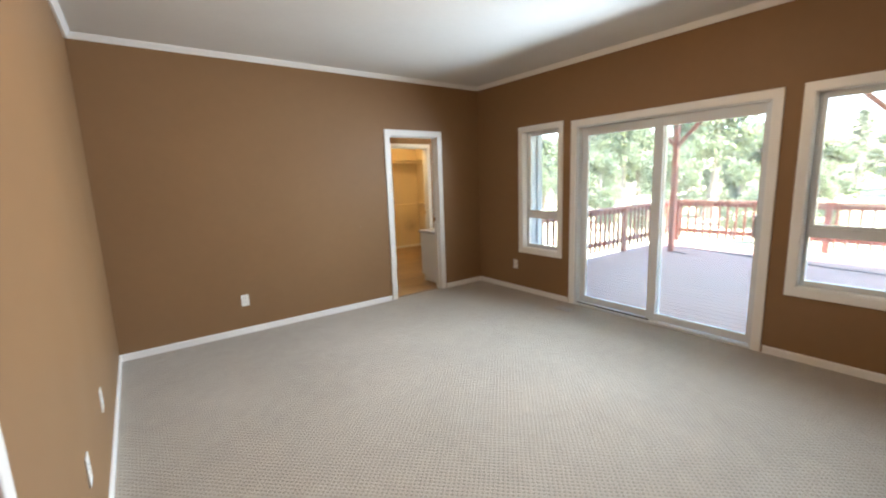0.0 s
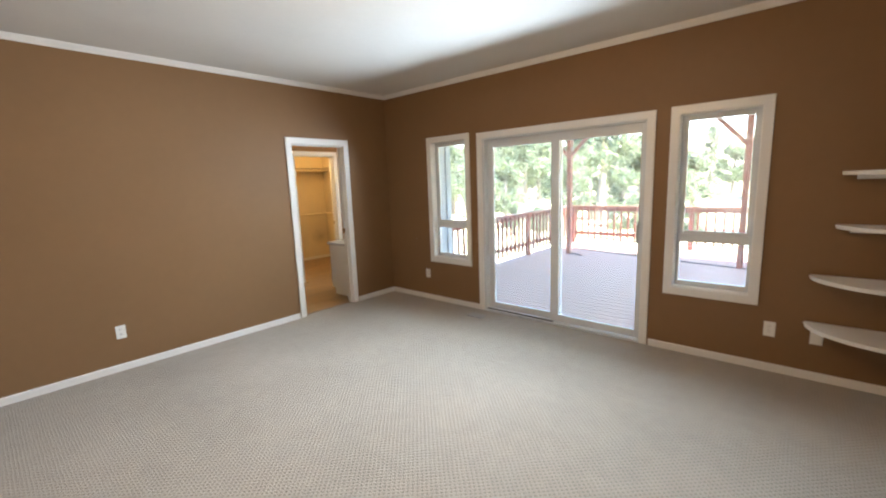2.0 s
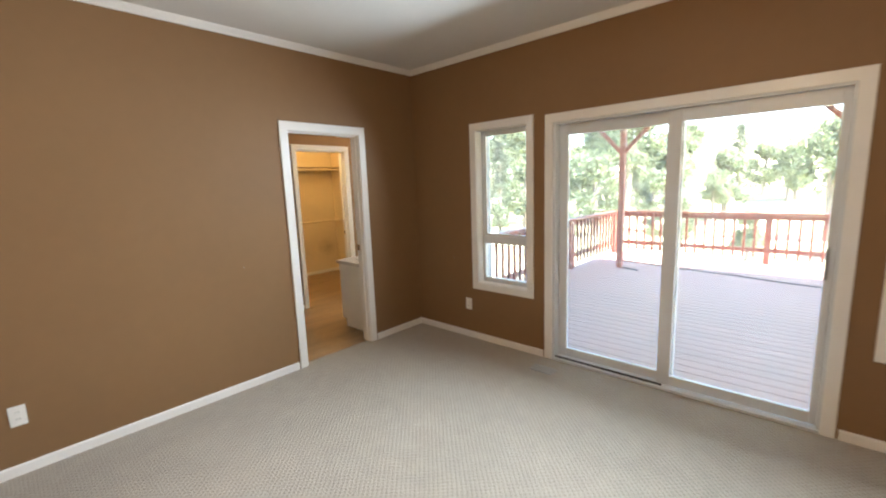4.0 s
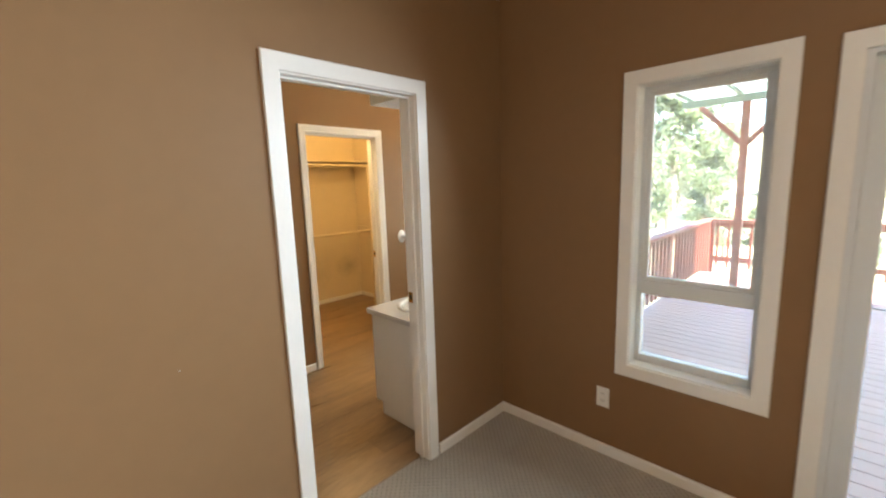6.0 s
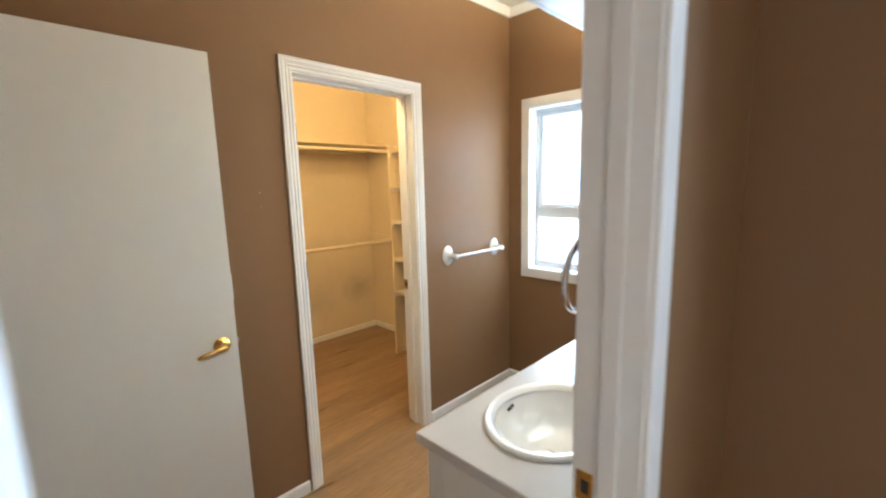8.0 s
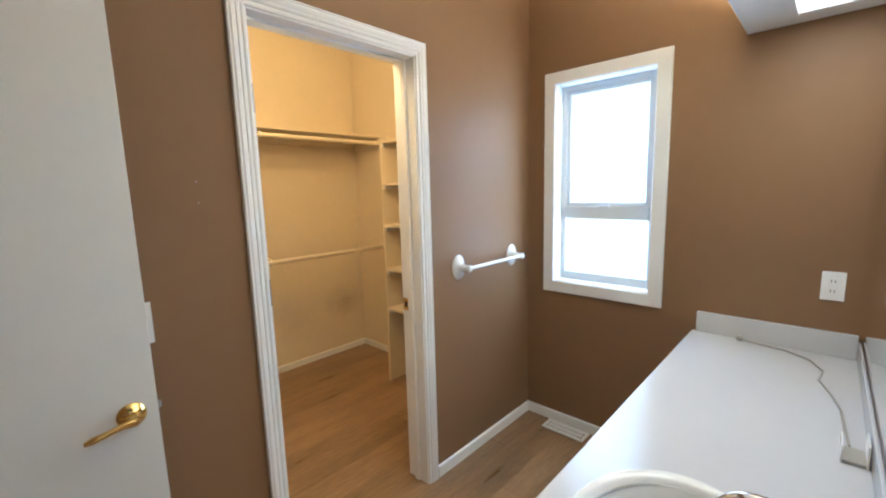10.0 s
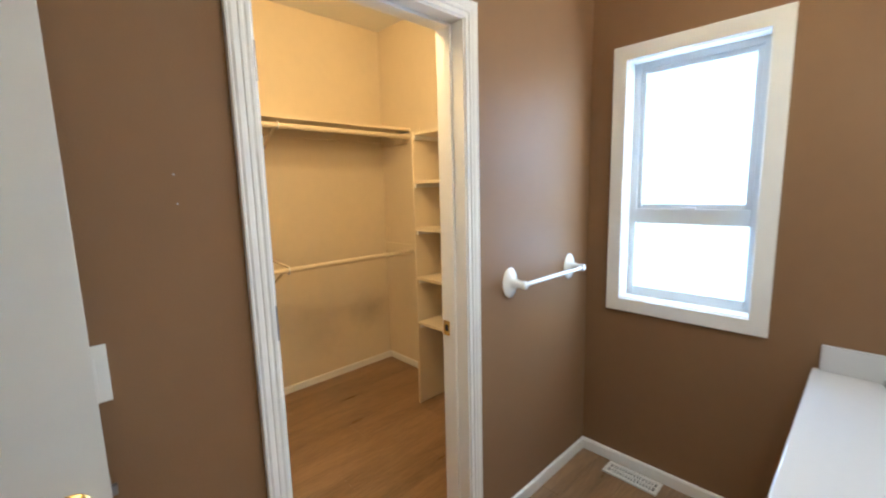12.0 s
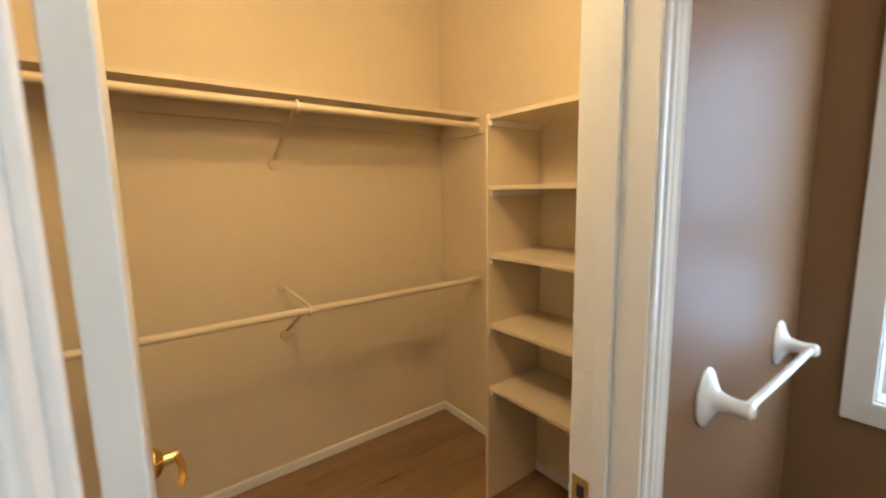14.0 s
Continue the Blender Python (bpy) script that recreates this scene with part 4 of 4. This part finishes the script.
# ---- closet ----
TX0, TX1, TY0, TY1, TH = 4.808, C_EAST - 0.012, 6.40, 7.145, 1.815
tower = tagged(empty("shelf_tower", (TX0, TY1, 0)), "cream painted open shelf tower in the closet", "shelf unit")
child_box(tower, "side_panel", (TX0, TY1 - 0.018, 0.005), (TX1, TY1, TH), M_CLOSET, 0.0015)
child_box(tower, "side_panel", (TX0, TY0, 0.005), (TX1, TY0 + 0.018, TH), M_CLOSET, 0.0015)
for z in (1.812, 1.513, 1.212, 0.889, 0.586):
    child_box(tower, "shelf", (TX0 + 0.004, TY0 + 0.019, z - 0.018), (TX1, TY1 - 0.019, z), M_CLOSET, 0.0015)
    for y in (TY1 - 0.034, TY0 + 0.019):
        child_box(tower, "cleat", (TX0 + 0.012, y, z - 0.044), (TX1 - 0.01, y + 0.015, z - 0.019), M_TRIM, 0.001)

RY = 7.57


def rod(z, label):
    ob = tagged(empty("closet_rod", (4.1, RY, z)), label, "closet rod", "closet rods")
    child(ob, "pole", tube([(C_WEST + 0.012, RY, z), (C_EAST - 0.014, RY, z)], 0.0165, 18), M_CLOSET)
    for x, o in ((C_WEST, 1), (C_EAST, -1)):
        child(ob, "socket", lathe([(0.028, 0), (0.028, 0.010), (0.022, 0.014)], Matrix.Translation((x, RY, z)) @ pose(0, 0, 0, 0, 90 * o), 20), M_CLOSET)
        child_box(ob, "end_cleat", (x + o * 0.0005, RY - 0.11, z - 0.045), (x + o * 0.016, C_NORTH - 0.002, z + 0.045), M_CLOSET, 0.002)
    # centre bracket: arm, brace and round wall pads
    x = 4.146
    arm = child(ob, "bracket_arm", bar((x, RY - 0.01, z + 0.022), (x, C_NORTH - 0.002, z + 0.045), 0.016, 0.008, 0.001), M_CLOSET)
    child(ob, "bracket_brace", bar((x, RY + 0.015, z + 0.012), (x, C_NORTH - 0.006, z - 0.19), 0.016, 0.008, 0.001), M_CLOSET)
    hook = child(ob, "bracket_hook", tube([(x, RY + 0.022 * math.cos(a), z + 0.022 * math.sin(a)) for a in [radians(q) for q in range(20, 341, 20)]], 0.005, 8), M_TRIM, "white painted hook")
    under(hook, arm)
    for dz in (0.045, -0.21):
        child(ob, "wall_pad", lathe([(0.034, 0), (0.034, 0.006), (0.028, 0.010)], Matrix.Translation((x, C_NORTH - 0.0005, z + dz)) @ pose(0, 0, 0, 90), 24), M_CLOSET)


rod(1.852, "cream painted upper hanging rod on a bracket")
rod(0.980, "cream painted lower hanging rod on a bracket")
shelf = tagged(empty("closet_shelf", (4.1, 7.72, 1.93)), "cream painted shelf board above the upper rod", "shelf")
child_box(shelf, "board", (C_WEST + 0.001, 7.575, 1.898), (C_EAST - 0.001, C_NORTH - 0.001, 1.916), M_CLOSET, 0.0015)
child_box(shelf, "cleat", (C_WEST + 0.001, C_NORTH - 0.020, 1.835), (C_EAST - 0.018, C_NORTH - 0.001, 1.8975), M_CLOSET, 0.001)

# ---- outside ----
DZ, DX1, DY0, DY1 = -0.125, 10.32, -3.2, 4.70
ground = bmesh.new()
K = 60
rows_ = []
for i in range(K + 1):
    line = []
    for j in range(K + 1):
        gx, gy = -260 + 520 * i / K, -260 + 520 * j / K
        gx, gy = math.copysign(abs(gx / 260) ** 2.2 * 260, gx) + 12, math.copysign(abs(gy / 260) ** 2.2 * 260, gy)
        d = max(0.0, gx - 14)
        gz = -0.75 - 0.05 * min(d, 10) + max(0.0, d - 10) * 0.12 * min(1, d / 40) + 0.1 * noise.noise(Vector((gx * 0.2, gy * 0.2, 0)))
        line.append(ground.verts.new((gx, gy, min(gz, 14))))
    rows_.append(line)
for i in range(K):
    for j in range(K):
        ground.faces.new((rows_[i][j], rows_[i + 1][j], rows_[i + 1][j + 1], rows_[i][j + 1]))
tagged(link_mesh("ground", ground, M_GROUND, smooth=True), "sunlit pale dry grass falling away behind the deck", "ground", kind="structure")

sid = tagged(empty("bathroom_outer_wall", (4.7, NORTH, 0)), "blue-grey painted outer siding with corner board", "siding", kind="structure")
for i in range(12):
    z = -0.3 + i * 0.26
    bm = bmesh.new()
    vs = [bm.verts.new(p) for p in ((EAST + OUT, 4.494, z), (B_EAST + OUT, 4.494, z), (B_EAST + OUT, 4.499, z + 0.27), (EAST + OUT, 4.499, z + 0.27))]
    vs += [bm.verts.new(p) for p in ((EAST + OUT, 4.480, z), (B_EAST + OUT, 4.480, z), (B_EAST + OUT, 4.490, z + 0.26), (EAST + OUT, 4.490, z + 0.26))]
    for f in ((0, 1, 2, 3), (4, 5, 6, 7), (0, 1, 5, 4), (1, 2, 6, 5), (2, 3, 7, 6), (3, 0, 4, 7)):
        bm.faces.new([vs[q] for q in f])
    child(sid, "board", bm, M_SIDING, smooth=False)
child_box(sid, "corner_board", (B_EAST + OUT - 0.09, 4.462, -0.3), (B_EAST + OUT + 0.02, 4.479, 2.8), M_SIDING, 0.002)

PX = 8.65
cover = tagged(empty("patio_cover", (PX, 2.4, DZ)), "patio cover of red-brown posts and pale corrugated sheet", "patio cover")
for y in (3.96, 0.87, -2.2):
    child_box(cover, "post", (PX - 0.045, y - 0.045, DZ + 0.001), (PX + 0.045, y + 0.045, 2.52), M_RAIL, 0.004)
    for s in (-1, 1):
        child(cover, "brace", bar((PX, y + s * 0.03, 1.98), (PX, y + s * 0.53, 2.52), 0.07, 0.045, 0.003, up=(1, 0, 0)), M_RAIL, smooth=False)
child_box(cover, "beam", (PX - 0.045, -3.2, 2.521), (PX + 0.045, 4.72, 2.61), M_SHEET, 0.003, "pale painted beam")
for i in range(14):
    y = -3.15 + i * 0.6
    child(cover, "rafter", bar((EAST + OUT + 0.002, y, 2.70), (PX + 0.35, y, 2.635), 0.04, 0.04, 0.002), M_SHEET, "pale rafter", smooth=False)
bm = bmesh.new()
n = 160
cols = []
for i in range(n + 1):
    y = -3.3 + 8.1 * i / n
    dz = 0.012 * math.sin(i * math.pi / 2)
    cols.append((bm.verts.new((EAST + OUT + 0.01, y, 2.745 + dz)), bm.verts.new((PX + 0.45, y, 2.675 + dz))))
for a, b in zip(cols, cols[1:]):
    bm.faces.new((a[0], a[1], b[1], b[0]))
bmesh.ops.solidify(bm, geom=bm.faces[:], thickness=0.002)
child(cover, "roof_sheet", bm, M_SHEET, "pale corrugated plastic sheet")

RT = 0.815


def railing(name, a, b, posts, label):
    """Deck rail from a to b in plan: posts, cap, rails and balusters."""
    a, b = Vector((*a, 0)), Vector((*b, 0))
    d = (b - a).normalized()
    side = Vector((-d.y, d.x, 0))
    ob = tagged(empty(name, (a.x, a.y, DZ)), label, "deck railing", "deck railings")
    L = (b - a).length
    for s in posts:
        p = a + d * s
        child_box(ob, "post", (p.x - 0.045, p.y - 0.045, DZ + 0.001), (p.x + 0.045, p.y + 0.045, RT - 0.036), M_RAIL, 0.004)
    up = Vector((0, 0, 1))
    child(ob, "cap_rail", bar(a + up * (RT - 0.017), b + up * (RT - 0.017), 0.13, 0.034, 0.004), M_RAIL, smooth=False)
    child(ob, "upper_rail", bar(a + up * (RT - 0.085), b + up * (RT - 0.085), 0.036, 0.085, 0.003), M_RAIL, smooth=False)
    child(ob, "lower_rail", bar(a + up * 0.125, b + up * 0.125, 0.036, 0.085, 0.003), M_RAIL, smooth=False)
    n = int(L / 0.155)
    first = None
    for i in range(1, n):
        s = L * i / n
        if any(abs(s - q) < 0.07 for q in posts):
            continue
        p = a + d * s - side * 0.0365
        if first is None:
            first = part("baluster", box((-0.018, -0.018, -0.02), (0.018, 0.018, RT - 0.05), 0.002), M_RAIL, ob)
            first.location = p - ob.location
        else:
            o = new("baluster", first.data)
            o.parent, o.location = ob, p - ob.location


railing("deck_railing", (B_EAST + OUT + 0.03, 4.64), (10.27, 4.64), (0.05, 2.78, 4.94), "red-brown stained deck railing running out from the house")
railing("deck_railing", (10.27, 4.64), (10.27, -3.1), (0.06, 2.72, 5.2, 7.7), "red-brown stained deck railing along the far edge")

hose = tagged(empty("deck_cable", (9.1, 2.5, DZ)), "thin dark cable lying across the deck", "cable")
child(hose, "cable", tube([(9.25 - 0.10 * t + 0.03 * math.sin(t * 2.1), 4.1 - t * 0.5, DZ + 0.016) for t in range(0, 13)], 0.011, 8), M_HOSE)
foot = tagged(empty("post_strap", (8.6, 3.75, DZ)), "short dark strap lying beside the post", "strap")
child(foot, "strap", tube([(8.60, 3.90, DZ + 0.016), (8.58, 3.80, DZ + 0.014), (8.55, 3.70, DZ + 0.014), (8.50, 3.60, DZ + 0.014)], 0.014, 8), M_HOSE)


# trees: tapered trunk, limbs, and leaves in uneven clumps
def leaf_mesh(name, clumps, per, size, flat, material, seed):
    rng = np.random.default_rng(seed)
    verts, faces = [], []
    for c, r in clumps:
        k = int(per * (0.6 + 0.8 * rng.random()))
        p = rng.normal(0, 0.5, (k, 3)) * r * np.array((1, 1, flat)) + c
        for q in p:
            u = rng.normal(0, 1, 3)
            u /= np.linalg.norm(u)
            w = np.cross(u, rng.normal(0, 1, 3))
            w /= np.linalg.norm(w)
            s = size * (0.5 + rng.random())
            i = len(verts)
            verts += [q - u * s, q + w * s * 0.45, q + u * s, q - w * s * 0.45]
            faces.append((i, i + 1, i + 2, i + 3))
    me = bpy.data.meshes.new(name)
    me.from_pydata([tuple(v) for v in verts], [], faces)
    me.materials.append(material)
    return me


def broad_tree(height, seed):
    rng = random.Random(seed)
    ob = tagged(empty("tree"), "leafy green broadleaf tree in full sun", "tree", "trees behind the deck")
    bm = tube([(0, 0, -0.5), (0.05, 0.02, height * 0.2), (0.12, -0.06, height * 0.45), (0.05, 0.1, height * 0.75), (0.1, 0.15, height * 0.95)], [0.2, 0.16, 0.12, 0.06, 0.02], 10)
    clumps = []
    for k in range(17):
        z = height * rng.uniform(0.22, 0.9)
        a = rng.uniform(0, 6.28)
        L = height * rng.uniform(0.16, 0.36) * (1.15 - z / height)
        tip = Vector((math.cos(a) * L, math.sin(a) * L, z + L * rng.uniform(0.1, 0.6)))
        base = Vector((0.06, 0, z))
        tube([base, base.lerp(tip, 0.5) + Vector((0, 0, 0.06 * L)), tip], [0.05, 0.03, 0.012], 6, bm=bm)
        for s in (0.55, 0.8, 1.0):
            q = base.lerp(tip, s) + Vector((rng.uniform(-0.3, 0.3), rng.uniform(-0.3, 0.3), rng.uniform(-0.2, 0.3)))
            clumps.append((np.array(q), height * rng.uniform(0.06, 0.13)))
    part("trunk", bm, M_BARK, ob, smooth=True)
    crown = new("crown", leaf_mesh("crown", clumps, 120, 0.10, 0.7, M_LEAF, seed))
    crown.parent = ob
    return ob


def conifer(height, seed):
    rng = random.Random(seed)
    ob = tagged(empty("conifer_tree"), "dark green conifer with drooping boughs", "tree", "conifers behind the deck")
    bm = tube([(0, 0, -0.5), (0, 0, height * 0.5), (0.04, 0.02, height)], [0.22, 0.14, 0.02], 10)
    clumps = []
    for k in range(52):
        z = height * (0.10 + 0.88 * k / 52)
        a = k * 2.4 + rng.uniform(-0.4, 0.4)
        L = (height - z) * rng.uniform(0.22, 0.34) + 0.2
        tip = Vector((math.cos(a) * L, math.sin(a) * L, z - 0.22 * L))
        tube([(0, 0, z), tuple(tip)], [0.03, 0.008], 5, bm=bm)
        for s in (0.35, 0.6, 0.85, 1.0):
            clumps.append((np.array(Vector((0, 0, z)).lerp(tip, s)), 0.28 + 0.10 * L))
    part("trunk", bm, M_BARK, ob, smooth=True)
    crown = new("crown", leaf_mesh("crown", clumps, 45, 0.09, 0.45, M_NEEDLE, seed))
    crown.parent = ob
    return ob


def height_at(x):
    d = max(0.0, x - 14)
    return -0.75 - 0.05 * min(d, 10) + max(0.0, d - 10) * 0.12 * min(1, d / 40)


first = {"b": [broad_tree(5.5, 3), broad_tree(4.2, 8)], "c": [conifer(8.0, 5)]}
used = set()
rng = random.Random(21)
GROVE = []
for k in range(52):
    depth = 17 + 26 * rng.random()
    spread_y = -12 + 40 * (k + rng.random()) / 52
    if spread_y < -1 and k % 2:
        continue
    GROVE.append(("c" if k % 6 == 2 else "b", 0 if k % 6 == 2 else k % 2, depth, spread_y * depth / 24, rng.uniform(0.5, 0.95)))
for k in range(26):
    depth = 24 + 30 * rng.random()
    GROVE.append(("b", k % 2, depth, (5 + 22 * (k + rng.random()) / 26) * depth / 24, rng.uniform(0.9, 1.5)))
for k in range(9):
    GROVE.append(("b", 1, 13.5 + 3 * rng.random(), -4 + 1.9 * k + rng.random(), rng.uniform(0.28, 0.42)))
for kind, which, x, y, s in (*GROVE,):
    t = first[kind][which]
    m = pose(x, y, height_at(x), 0, 0, (x * 37 + y * 53) % 360)
    if (kind, which) in used:
        o = copy_thing(t, m)
    else:
        o = t
        o.matrix_basis = m
        used.add((kind, which))
    o.scale = (s, s, s)

# ---- floor planks and deck boards, piece by piece ----


def plank_mesh(name, lx, ly, h, material, bevel):
    bm = bmesh.new()
    bmesh.ops.create_cube(bm, size=1, matrix=Matrix.LocRotScale((0, 0, h / 2), None, (lx, ly, h)))
    top = [e for e in bm.edges if all(v.co.z > h * 0.9 for v in e.verts)]
    bmesh.ops.bevel(bm, geom=top, offset=bevel, segments=1, affect="EDGES")
    me = bpy.data.meshes.new(name)
    bm.to_mesh(me)
    bm.free()
    me.materials.append(material)
    return me


bath_floor = tagged(link_mesh("bathroom_floor", box((B_WEST - OUT, 4.562, -0.1), (B_EAST + OUT, C_NORTH + OUT, -0.0035)), M_PLANK), "brown oak-look vinyl plank floor", "floor", kind="structure")
PW, PL = 0.18, 1.22
cache = {}
row, y = 0, 4.562
while y < C_NORTH - 0.001:
    y1 = min(y + PW, C_NORTH)
    x = B_WEST - (row * 0.47 % PL)
    while x < C_EAST:
        a, b = max(x, B_WEST), min(x + PL, C_EAST)
        if b - a > 0.02:
            key = (round(b - a, 3), round(y1 - y, 3))
            if key not in cache:
                cache[key] = plank_mesh("plank", key[0] - 0.0006, key[1] - 0.0006, 0.006, M_PLANK, 0.0008)
            o = new("plank", cache[key])
            o.parent, o.location = bath_floor, ((a + b) / 2, (y + y1) / 2, -0.003)
        x += PL
    y, row = y1, row + 1

deck = tagged(empty("deck", (7.2, 0.7, DZ)), "weathered red-brown deck boards laid side by side", "deck", kind="structure")
child_box(deck, "frame", (EAST + OUT + 0.002, DY0, -0.6), (DX1, DY1, DZ - 0.030), M_RAIL, 0, "dark framing under the boards")
board = plank_mesh("board", 0.134, DY1 - DY0, 0.026, M_DECK, 0.004)
x = EAST + OUT + 0.075
while x < DX1 - 0.05:
    o = new("board", board)
    o.parent, o.location = deck, (x - deck.location.x, (DY0 + DY1) / 2 - deck.location.y, -0.026)
    x += 0.1405
